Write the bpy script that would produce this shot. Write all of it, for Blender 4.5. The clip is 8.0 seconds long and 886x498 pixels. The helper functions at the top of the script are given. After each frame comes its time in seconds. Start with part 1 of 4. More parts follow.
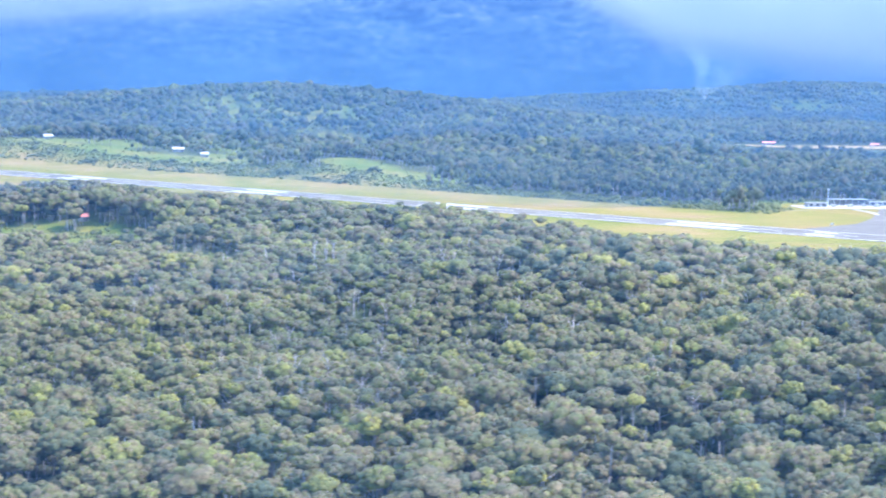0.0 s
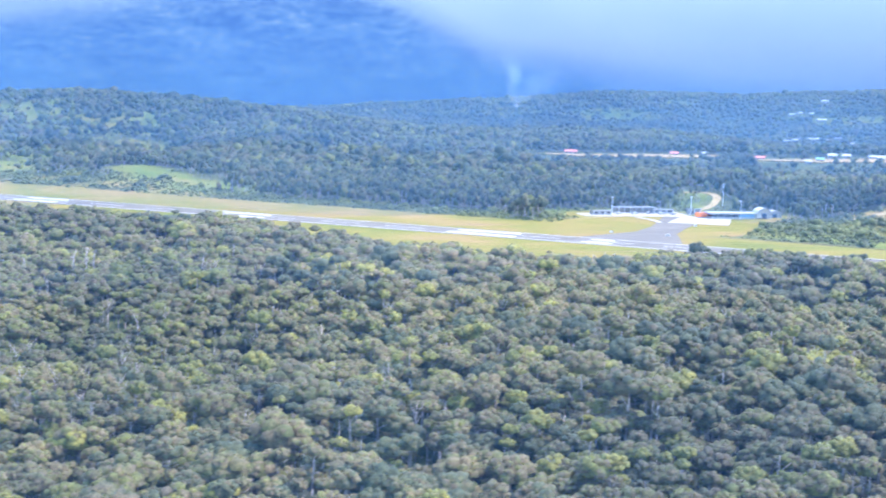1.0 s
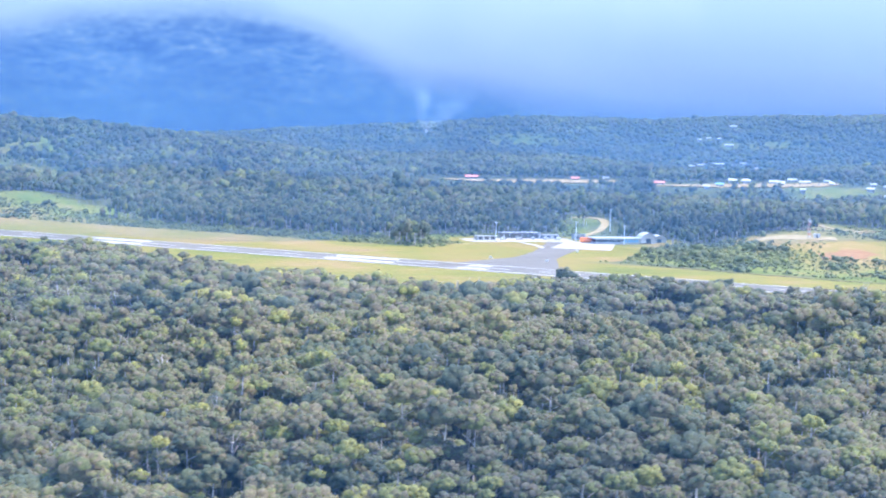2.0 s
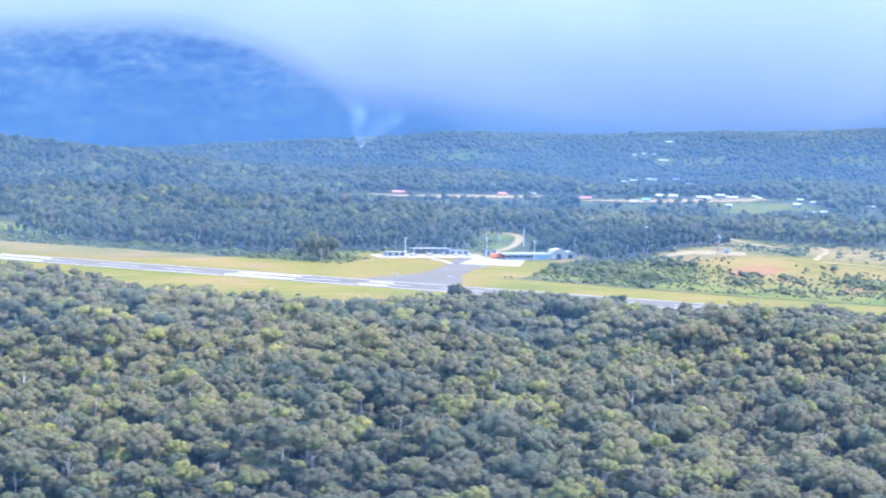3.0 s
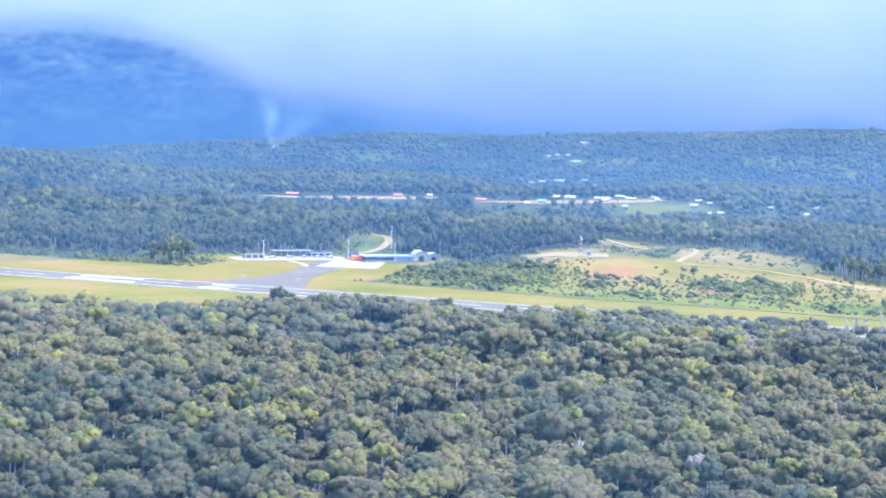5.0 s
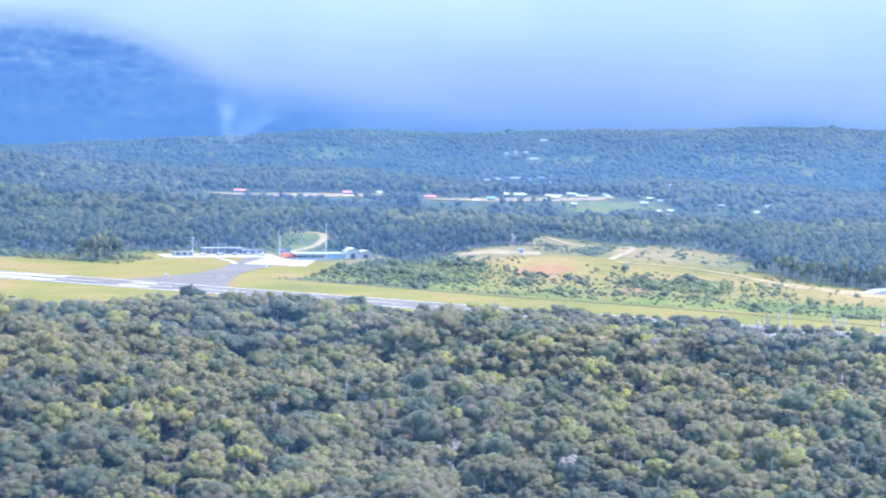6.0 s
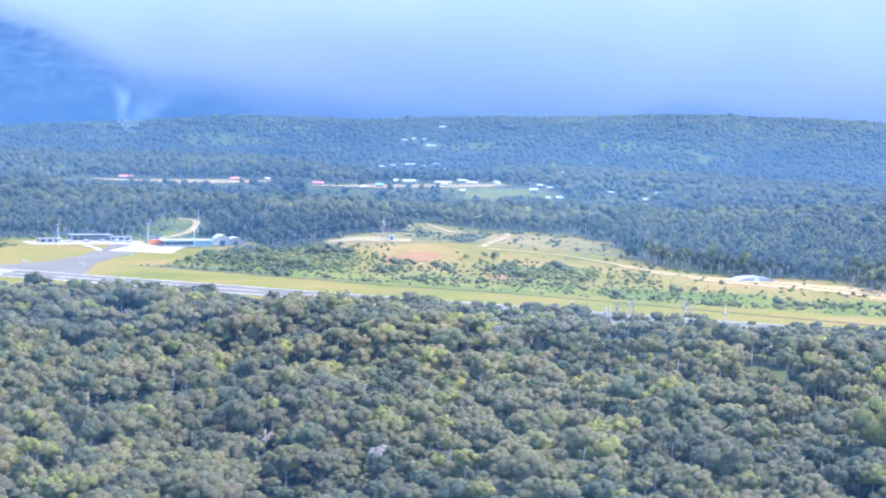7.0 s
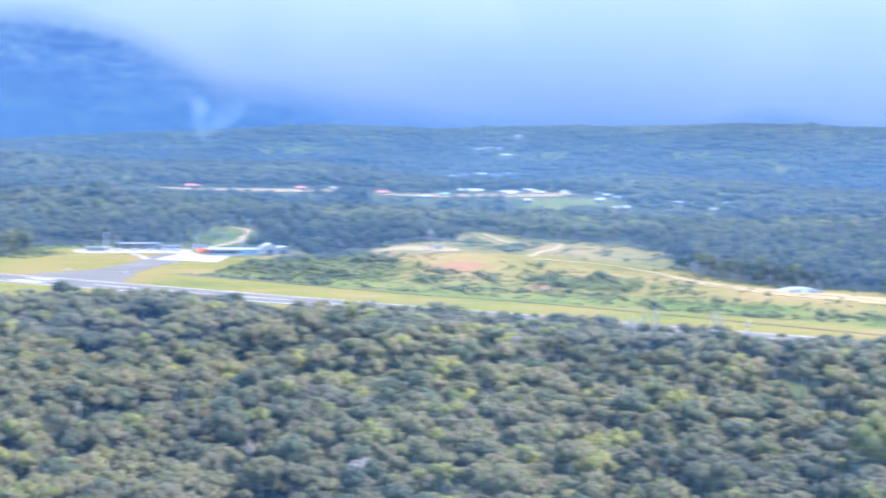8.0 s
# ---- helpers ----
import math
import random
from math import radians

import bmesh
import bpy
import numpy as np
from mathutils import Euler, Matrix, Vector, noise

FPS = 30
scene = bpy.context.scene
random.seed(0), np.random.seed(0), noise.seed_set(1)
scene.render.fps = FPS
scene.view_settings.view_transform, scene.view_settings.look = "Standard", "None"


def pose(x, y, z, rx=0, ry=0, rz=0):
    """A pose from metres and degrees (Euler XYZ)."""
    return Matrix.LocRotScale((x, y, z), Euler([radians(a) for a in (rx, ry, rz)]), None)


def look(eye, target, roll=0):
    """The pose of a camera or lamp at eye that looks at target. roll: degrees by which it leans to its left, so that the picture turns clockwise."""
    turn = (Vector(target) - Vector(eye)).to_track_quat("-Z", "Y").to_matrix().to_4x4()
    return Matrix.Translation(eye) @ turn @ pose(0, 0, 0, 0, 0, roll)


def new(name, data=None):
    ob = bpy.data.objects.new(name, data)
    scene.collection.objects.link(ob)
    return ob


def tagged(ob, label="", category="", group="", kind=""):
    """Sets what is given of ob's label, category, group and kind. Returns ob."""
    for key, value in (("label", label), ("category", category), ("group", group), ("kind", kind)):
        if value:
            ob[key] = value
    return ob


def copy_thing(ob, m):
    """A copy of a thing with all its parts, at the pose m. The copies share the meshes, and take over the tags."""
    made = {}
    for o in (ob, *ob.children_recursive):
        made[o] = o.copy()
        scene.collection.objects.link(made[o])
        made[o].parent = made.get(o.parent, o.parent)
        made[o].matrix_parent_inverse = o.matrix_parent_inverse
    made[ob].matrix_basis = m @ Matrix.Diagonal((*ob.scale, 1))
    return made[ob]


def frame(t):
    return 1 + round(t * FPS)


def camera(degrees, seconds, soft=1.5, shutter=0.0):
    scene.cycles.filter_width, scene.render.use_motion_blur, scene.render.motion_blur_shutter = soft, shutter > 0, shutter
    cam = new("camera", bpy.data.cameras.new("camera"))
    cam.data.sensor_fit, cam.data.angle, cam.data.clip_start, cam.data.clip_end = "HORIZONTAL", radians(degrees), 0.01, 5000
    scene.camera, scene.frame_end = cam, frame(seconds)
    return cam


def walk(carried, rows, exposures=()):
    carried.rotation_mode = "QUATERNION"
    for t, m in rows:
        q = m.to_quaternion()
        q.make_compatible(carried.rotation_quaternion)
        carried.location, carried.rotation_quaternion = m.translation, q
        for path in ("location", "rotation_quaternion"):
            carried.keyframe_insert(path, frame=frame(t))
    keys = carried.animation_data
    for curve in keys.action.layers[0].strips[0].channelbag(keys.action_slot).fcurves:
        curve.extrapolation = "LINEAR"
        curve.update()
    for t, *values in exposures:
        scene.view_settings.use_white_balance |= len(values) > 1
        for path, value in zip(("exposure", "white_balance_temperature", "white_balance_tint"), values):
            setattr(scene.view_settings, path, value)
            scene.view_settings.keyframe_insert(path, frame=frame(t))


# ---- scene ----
import functools

FOV = 28.0
cam = camera(FOV, 8.0, soft=1.8, shutter=0.35)
PATH = [
    (0, (0.00, 0.00, 112.00), (258.32, 959.56, 0.11), 1.09),
    (0.1, (3.50, -0.30, 112.04), (269.69, 957.20, 1.01), 1.15),
    (0.2, (7.00, -0.61, 112.08), (286.64, 953.19, 2.19), 1.21),
    (0.3, (10.49, -0.92, 112.12), (303.58, 948.92, 3.10), 1.26),
    (0.5, (17.47, -1.56, 112.19), (333.04, 941.19, 4.35), 1.38),
    (1, (34.88, -3.26, 112.38), (382.74, 928.33, 6.89), 1.50),
    (1.5, (52.24, -5.10, 112.57), (425.40, 917.51, 14.87), 1.53),
    (1.7, (59.16, -5.87, 112.64), (438.43, 914.56, 17.92), 1.54),
    (2.8, (97.08, -10.49, 113.03), (498.77, 901.68, 31.93), 1.59),
    (3, (103.95, -11.40, 113.10), (513.00, 897.52, 32.30), 1.60),
    (3.5, (121.06, -13.78, 113.28), (544.81, 888.54, 34.13), 1.53),
    (4, (138.13, -16.28, 113.44), (571.44, 881.43, 33.80), 1.47),
    (4.2, (144.93, -17.32, 113.51), (581.04, 879.04, 33.82), 1.49),
    (5.3, (182.21, -23.43, 113.87), (616.21, 874.01, 34.79), 1.62),
    (5.5, (188.96, -24.61, 113.93), (625.87, 871.39, 34.63), 1.64),
    (6, (205.79, -27.65, 114.08), (651.91, 863.72, 33.84), 1.73),
    (6.5, (222.56, -30.83, 114.23), (698.02, 844.82, 29.53), 1.86),
    (7, (239.27, -34.14, 114.38), (727.03, 834.57, 28.20), 1.96),
    (7.5, (255.92, -37.59, 114.53), (753.59, 826.00, 33.66), 2.14),
    (7.7, (262.56, -39.03, 114.58), (752.06, 829.20, 33.48), 2.10),
    (7.8, (265.88, -39.74, 114.61), (747.77, 832.71, 33.28), 2.07),
    (7.9, (269.20, -40.46, 114.64), (739.46, 838.28, 32.97), 2.01),
    (8, (272.52, -41.17, 114.67), (714.14, 852.22, 32.18), 1.88),
]
STOPS, KELVIN, TINT = 2.68, 6150, 24.0
walk(cam, [(t, look(e, g, r)) for t, e, g, r in PATH], [(0, STOPS + 0.12, 5950, 22.0), (1.5, STOPS + 0.03, KELVIN, TINT), (4, STOPS, KELVIN, TINT), (8, STOPS, KELVIN, TINT)])
# strength of the self-lit mountain and cloud backdrop
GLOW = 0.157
# upright sheets added to imitate haze: distance, share of light held back, heights between which each thins out
HAZE_SHEETS = ((290, 0.085, 90, 200), (830, 0.055, 80, 180), (1300, 0.16, 60, 170), (1950, 0.18, 50, 170), (2700, 0.26, 40, 170))
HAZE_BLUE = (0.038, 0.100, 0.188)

# ---------------------------------------------------------------- light
SUN_AZ, SUN_EL = 95.0, 60.0   # compass from +y, clockwise
world = bpy.data.worlds.new("sky")
scene.world = world
world.use_nodes = True
wn, wl = world.node_tree.nodes, world.node_tree.links
sky = wn.new("ShaderNodeTexSky")
sky.sky_type, sky.sun_disc = "NISHITA", False
sky.air_density, sky.dust_density, sky.ozone_density = 1.8, 0.3, 5.0
sky.sun_elevation, sky.sun_rotation = radians(SUN_EL), radians(SUN_AZ)
wl.new(sky.outputs[0], wn["Background"].inputs[0])
wn["Background"].inputs[1].default_value = 0.15
sun_data = bpy.data.lights.new("sun", "SUN")
sun_data.energy, sun_data.angle, sun_data.color = 1.8, radians(12.0), (1.0, 0.90, 0.70)
sun = new("sun", sun_data)
sx, sy = math.sin(radians(SUN_AZ)) * math.cos(radians(SUN_EL)), math.cos(radians(SUN_AZ)) * math.cos(radians(SUN_EL))
sun.matrix_world = look((sx * 900, sy * 900, math.sin(radians(SUN_EL)) * 900), (0, 0, 0))

# ---------------------------------------------------------------- materials


class Mat:
    """A node material with short ways to add noise and colour ramps."""

    def __init__(self, name, rough=0.8, spec=0.3):
        self.m = bpy.data.materials.new(name)
        self.m.use_nodes = True
        self.n, self.l = self.m.node_tree.nodes, self.m.node_tree.links
        self.b = self.n["Principled BSDF"]
        self.b.inputs["Roughness"].default_value = rough
        self.b.inputs["Specular IOR Level"].default_value = spec
        self.pos = self.n.new("ShaderNodeNewGeometry").outputs["Position"]

    def noise(self, scale, detail=4.0, rough=0.6, stretch=None):
        t = self.n.new("ShaderNodeTexNoise")
        t.inputs["Scale"].default_value, t.inputs["Detail"].default_value, t.inputs["Roughness"].default_value = scale, detail, rough
        src = self.pos
        if stretch:
            mp = self.n.new("ShaderNodeMapping")
            mp.inputs["Rotation"].default_value, mp.inputs["Scale"].default_value = stretch
            self.l.new(src, mp.inputs[0])
            src = mp.outputs[0]
        self.l.new(src, t.inputs["Vector"])
        return t.outputs["Fac"]

    def ramp(self, fac, *stops):
        r = self.n.new("ShaderNodeValToRGB")
        e = r.color_ramp.elements
        while len(e) < len(stops):
            e.new(0.5)
        for el, (p, c) in zip(e, stops):
            el.position, el.color = p, (*c, 1)
        self.l.new(fac, r.inputs[0])
        return r.outputs[0]

    def mix(self, fac, a, b, kind="MIX"):
        x = self.n.new("ShaderNodeMix")
        x.data_type, x.blend_type = "RGBA", kind
        for val, k in ((fac, 0), (a, 6), (b, 7)):
            if isinstance(val, (int, float)):
                x.inputs[k].default_value = val
            elif isinstance(val, tuple):
                x.inputs[k].default_value = (*val, 1)
            else:
                self.l.new(val, x.inputs[k])
        return x.outputs[2]

    def math(self, op, a, b=0.0, c=0.0):
        x = self.n.new("ShaderNodeMath")
        x.operation = op
        for k, val in enumerate((a, b, c)):
            if isinstance(val, (int, float)):
                x.inputs[k].default_value = val
            else:
                self.l.new(val, x.inputs[k])
        return x.outputs[0]

    def attr(self, name):
        a = self.n.new("ShaderNodeAttribute")
        a.attribute_name = name
        return a.outputs["Fac"]

    def color(self, sock):
        if isinstance(sock, tuple):
            self.b.inputs["Base Color"].default_value = (*sock, 1)
        else:
            self.l.new(sock, self.b.inputs["Base Color"])
        return self

    def bump(self, fac, dist, strength=0.6):
        k = self.n.new("ShaderNodeBump")
        k.inputs["Distance"].default_value, k.inputs["Strength"].default_value = dist, strength
        self.l.new(fac, k.inputs["Height"])
        self.l.new(k.outputs[0], self.b.inputs["Normal"])
        return self


def plain(name, c, rough=0.6, spec=0.4, vary=0.12, scale=0.6, metal=0.0):
    """A paint or sheet with faint blotches and grain."""
    m = Mat(name, rough, spec)
    m.b.inputs["Metallic"].default_value = metal
    lo, hi = tuple(v * (1 - vary) for v in c), tuple(min(1, v * (1 + vary)) for v in c)
    big, fine = m.noise(scale, 5), m.noise(scale * 9, 3)
    m.color(m.ramp(m.mix(0.35, big, fine), (0.3, lo), (0.7, hi)))
    return m.m


def foliage(name, stops, dark=0.58, rough=0.6, spec=0.35, thin=0.45):
    """Leaves: one hue for each tree (tint), with lighter and darker sprays."""
    m = Mat(name, rough, spec)
    hue = m.ramp(m.attr("tint"), *stops)
    spray = m.noise(0.7, 4, 0.7)
    fine = m.noise(1.9, 4, 0.8)
    v = m.ramp(m.mix(0.6, spray, fine), (0.38, (dark * 0.56, dark * 0.58, dark * 0.62)), (0.5, (0.96, 0.96, 0.96)), (0.62, (1 + 2.86 * (1 - dark), 1 + 2.64 * (1 - dark), 1 + 2.2 * (1 - dark))))
    wide = m.ramp(m.mix(0.4, m.noise(0.009, 4, 0.6), m.noise(0.0032, 3, 0.5)), (0.38, (0.62, 0.69, 0.80)), (0.62, (1.36, 1.29, 1.10)))
    m.color(m.mix(1.0, m.mix(1.0, hue, v, "MULTIPLY"), wide, "MULTIPLY"))
    m.bump(m.mix(0.5, m.noise(1.3, 3, 0.7), fine), 0.7, 0.8)
    tr = m.n.new("ShaderNodeBsdfTranslucent")
    m.l.new(m.b.inputs["Base Color"].links[0].from_socket, tr.inputs[0])
    both = m.n.new("ShaderNodeMixShader")
    both.inputs[0].default_value = thin
    m.l.new(m.b.outputs[0], both.inputs[1])
    m.l.new(tr.outputs[0], both.inputs[2])
    m.l.new(both.outputs[0], m.n["Material Output"].inputs[0])
    return m.m


LEAF = foliage("canopy_leaves", [(0.0, (0.064, 0.088, 0.050)), (0.18, (0.094, 0.110, 0.050)), (0.34, (0.144, 0.120, 0.072)), (0.48, (0.118, 0.138, 0.042)), (0.62, (0.172, 0.138, 0.080)),
                                 (0.76, (0.146, 0.162, 0.044)), (0.88, (0.166, 0.184, 0.044)), (0.97, (0.24, 0.23, 0.05))], 0.72, thin=0.5)
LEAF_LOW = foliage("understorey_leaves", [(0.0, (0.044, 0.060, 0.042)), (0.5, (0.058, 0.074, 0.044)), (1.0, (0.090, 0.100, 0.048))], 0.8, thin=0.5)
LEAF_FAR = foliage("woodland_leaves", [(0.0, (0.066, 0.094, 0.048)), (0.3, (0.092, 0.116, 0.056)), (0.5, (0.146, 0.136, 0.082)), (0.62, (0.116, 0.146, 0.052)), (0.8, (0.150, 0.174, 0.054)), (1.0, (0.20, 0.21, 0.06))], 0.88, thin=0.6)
LEAF_SCRUB = foliage("scrub_leaves", [(0.0, (0.092, 0.116, 0.050)), (0.5, (0.128, 0.154, 0.048)), (1.0, (0.170, 0.196, 0.046))], 0.72, thin=0.5)
BARK = plain("pale_bark", (0.30, 0.28, 0.26), 0.9, 0.2, 0.3, 0.8)
DEADWOOD = plain("bleached_wood", (0.36, 0.33, 0.30), 0.85, 0.2, 0.2, 0.9)
WHITE = plain("white_paint", (0.40, 0.40, 0.39), 0.5, 0.4, 0.06)
MARKING = plain("runway_paint", (0.42, 0.41, 0.41), 0.6, 0.4, 0.10, 0.15)
ROOF_GREY = plain("zinc_roof", (0.26, 0.28, 0.31), 0.4, 0.5, 0.1, 0.3)
ROOF_BLUE = plain("blue_roof_sheet", (0.16, 0.38, 0.62), 0.4, 0.5, 0.1, 0.3)
ROOF_RED = plain("red_roof_sheet", (0.62, 0.20, 0.14), 0.5, 0.4, 0.12, 0.3)
WALL_PALE = plain("pale_wall", (0.27, 0.26, 0.25), 0.8, 0.3, 0.1, 0.5)
GLASS_DARK = plain("dark_window_glass", (0.03, 0.05, 0.08), 0.08, 0.8, 0.1)
ORANGE = plain("orange_paint", (0.85, 0.22, 0.06), 0.45, 0.4, 0.08)
STEEL = plain("galvanised_steel", (0.62, 0.64, 0.66), 0.45, 0.5, 0.08, 0.8)
RUBBER = plain("black_rubber", (0.02, 0.02, 0.02), 0.9, 0.2, 0.2)
MAST_RED = plain("red_mast_paint", (0.48, 0.13, 0.11), 0.5, 0.4, 0.1)

RUNWAY_TURN = (Vector((0, 0, radians(46.4))), Vector((0.06, 1.0, 1.0)))


def asphalt():
    m = Mat("weathered_asphalt", 0.9, 0.12)
    streak = m.noise(0.25, 5, 0.65, RUNWAY_TURN)
    fine = m.noise(1.5, 4)
    m.color(m.ramp(m.mix(0.35, streak, fine), (0.36, (0.070, 0.062, 0.048)), (0.5, (0.104, 0.094, 0.076)), (0.64, (0.160, 0.146, 0.120))))
    return m.bump(fine, 0.05).m


def soil(name, a, b, scale=0.08):
    m = Mat(name, 0.95, 0.15)
    big, fine = m.noise(scale, 6, 0.65), m.noise(1.1, 5, 0.7)
    m.color(m.ramp(m.mix(0.4, big, fine), (0.32, a), (0.68, b)))
    return m.bump(fine, 0.25).m


ASPHALT = asphalt()
CONCRETE = soil("pale_concrete", (0.230, 0.215, 0.190), (0.340, 0.318, 0.280), 0.05)
GRAVEL = soil("pale_gravel", (0.200, 0.152, 0.066), (0.285, 0.226, 0.112), 0.06)
EARTH = soil("pale_earth", (0.200, 0.142, 0.056), (0.300, 0.222, 0.104), 0.05)
DIRT = soil("red_clay", (0.160, 0.078, 0.030), (0.215, 0.122, 0.056), 0.07)
DITCH = soil("dark_ditch_earth", (0.040, 0.036, 0.020), (0.075, 0.062, 0.032), 0.10)


def ground_material():
    """Forest floor, airfield grass and scrub, mixed where each grows."""
    m = Mat("ground", 0.95, 0.12)
    big, mid, fine = m.noise(0.012, 5, 0.6), m.noise(0.07, 5, 0.65), m.noise(0.9, 4, 0.7)
    grain = m.mix(0.3, mid, fine)
    streaks = m.noise(0.12, 5, 0.65, RUNWAY_TURN)
    mown = m.ramp(m.mix(0.4, big, m.mix(0.25, streaks, fine)), (0.40, (0.080, 0.094, 0.010)), (0.47, (0.118, 0.112, 0.014)), (0.53, (0.152, 0.120, 0.022)), (0.60, (0.180, 0.122, 0.044)))
    mown = m.mix(m.ramp(streaks, (0.56, (0, 0, 0)), (0.64, (0.75, 0.75, 0.75))), mown, (0.150, 0.098, 0.046))
    green = m.ramp(m.mix(0.5, big, grain), (0.38, (0.046, 0.078, 0.012)), (0.47, (0.076, 0.102, 0.016)), (0.54, (0.112, 0.118, 0.022)), (0.62, (0.158, 0.122, 0.040)))
    straw = m.ramp(m.mix(0.5, big, grain), (0.38, (0.086, 0.088, 0.020)), (0.46, (0.126, 0.112, 0.024)), (0.53, (0.166, 0.126, 0.036)), (0.62, (0.206, 0.142, 0.056)))
    rough_grass = m.mix(m.attr("dry"), green, straw)
    mown = m.mix(m.math("MULTIPLY", m.attr("dry"), 0.7), mown, straw)
    floor_ = m.ramp(grain, (0.38, (0.040, 0.058, 0.022)), (0.62, (0.078, 0.086, 0.034)))
    c = m.mix(m.attr("scrub"), floor_, rough_grass)
    c = m.mix(m.attr("mown"), c, mown)
    m.color(c)
    return m.bump(fine, 0.35).m


GROUND = ground_material()

# ---------------------------------------------------------------- the lie of the land
ORIGIN, ALONG = np.array((73.0, 1525.0)), np.array((0.6897, -0.7241))
ACROSS = np.array((0.7241, 0.6897))


def airfield(x, y):
    """Metres along the runway, and across it from its far edge (positive away from the flight path)."""
    s = (x - ORIGIN[0]) * ALONG[0] + (y - ORIGIN[1]) * ALONG[1]
    n = (x - ORIGIN[0]) * ACROSS[0] + (y - ORIGIN[1]) * ACROSS[1]
    return s, n - 10 + 0.022 * s


def on_field(s, n):
    n = n + 10 - 0.022 * s
    return ORIGIN + s * ALONG + n * ACROSS


def step(a, b, v):
    k = np.clip((v - a) / (b - a), 0, 1)
    return k * k * (3 - 2 * k)


@functools.lru_cache(None)
def ripples(seed):
    rng = np.random.RandomState(seed)
    return [(math.cos(a), math.sin(a), p, k) for a, p, k in ((rng.uniform(0, 6.283), rng.uniform(0, 6.283), rng.uniform(0.6, 1.5)) for _ in range(7))]


def wave(x, y, size, seed):
    """A smooth random relief of about +-1."""
    out = 0.0
    for ca, sa, p, k in ripples(seed):
        out = out + np.sin((x * ca + y * sa) * (6.283 * k / size) + p)
    return out / 3.2


# hills and hollows: x, y, height, reach
FOREST_HILLS = [(350, 555, 9, 110), (535, 615, -8, 55), (730, 600, -4, 70), (236, 672, -5, 60), (156, 708, -10, 75), (589, 743, 5, 80), (494, 838, 4, 90),
                (256, 853, 8, 70), (700, 740, 3, 90)]
FAR_HILLS = [(850, 1110, 12, 95), (772, 1348, 13, 72), (1150, 1110, 9, 150), (330, 1560, 15, 90), (60, 1800, 14, 160), (430, 2350, 34, 330), (900, 2500, 8, 300),
             (1060, 1700, -14, 210), (1400, 1680, -12, 210), (620, 1620, -7, 200), (2101, 2620, 14, 330), (2150, 2880, 42, 380), (2600, 3000, 54, 420), (2800, 2650, 60, 420), (1241, 2040, 6, 60), (1309, 3100, 29, 400),
             (300, 2750, 30, 400), (1750, 3050, 34, 350), ]


def land(x, y):
    x, y = np.asarray(x, float), np.asarray(y, float)
    s, n = airfield(x, y)
    wood = -12 + 2.2 * wave(x, y, 160, 3)
    for hx, hy, h, r in FOREST_HILLS:
        wood = wood + h * np.exp(-((x - hx) ** 2 + (y - hy) ** 2) / (r * r))
    wood = wood * step(-165, -265, n)
    far = 1.6 * wave(x, y, 230, 5) * step(110, 220, n) + 5 * wave(x, y, 620, 8) * step(1500, 2300, np.hypot(x, y))
    for hx, hy, h, r in FAR_HILLS:
        far = far + h * np.exp(-((x - hx) ** 2 + (y - hy) ** 2) / (r * r))
    for x0, y0, x1, y1 in ((900, 1965, 1130, 1945), (1120, 1870, 1420, 1900)):      # the village terraces
        q = np.clip(((x - x0) * (x1 - x0) + (y - y0) * (y1 - y0)) / ((x1 - x0) ** 2 + (y1 - y0) ** 2), 0, 1)
        w = step(150, 95, np.hypot(x - x0 - q * (x1 - x0), y - y0 - q * (y1 - y0)))
        far = far * (1 - w) + 4 * w
    far = far * step(60, 150, n)
    keep = step(100, 40, np.hypot((x - 670) / 1.3, y - 1180) - 30)      # the levelled apron
    far = far * (1 - keep)
    d = np.hypot(x - 140, y + 20)
    fall = -45 * step(3500, 4200, d)
    return wood + far + fall


def hand_mesh(name, verts, faces, material, smooth=False):
    me = bpy.data.meshes.new(name)
    me.from_pydata([tuple(v) for v in verts], [], [tuple(f) for f in faces])
    me.materials.append(material)
    if smooth:
        me.polygons.foreach_set("use_smooth", [True] * len(me.polygons))
    return me


def array_mesh(name, verts, tris, materials, mat_index=None, tint=None, smooth=None, normals=None):
    """A mesh of triangles from arrays."""
    me = bpy.data.meshes.new(name)
    nv, nt = len(verts), len(tris)
    me.vertices.add(nv)
    me.vertices.foreach_set("co", np.asarray(verts, np.float32).ravel())
    me.loops.add(nt * 3)
    me.loops.foreach_set("vertex_index", np.asarray(tris, np.int32).ravel())
    me.polygons.add(nt)
    me.polygons.foreach_set("loop_start", np.arange(0, nt * 3, 3, dtype=np.int32))
    me.polygons.foreach_set("loop_total", np.full(nt, 3, np.int32))
    for m in materials:
        me.materials.append(m)
    if mat_index is not None:
        me.polygons.foreach_set("material_index", np.asarray(mat_index, np.int32))
    if smooth is not None:
        me.polygons.foreach_set("use_smooth", np.asarray(smooth, bool))
    if tint is not None:
        me.attributes.new("tint", "FLOAT", "POINT").data.foreach_set("value", np.asarray(tint, np.float32))
    if normals is not None:
        me.attributes.new("custom_normal", "FLOAT_VECTOR", "POINT").data.foreach_set("vector", np.asarray(normals, np.float32).ravel())
    me.update(calc_edges=True)
    return me


def inside(x, y, ring):
    """Whether places lie within a ring of corners."""
    hit = np.zeros(np.shape(x), bool)
    for (x0, y0), (x1, y1) in zip(ring, ring[1:] + ring[:1]):
        cross = ((y0 > y) != (y1 > y)) & (x < (x1 - x0) * (y - y0) / ((y1 - y0) or 1e-9) + x0)
        hit ^= cross
    return hit


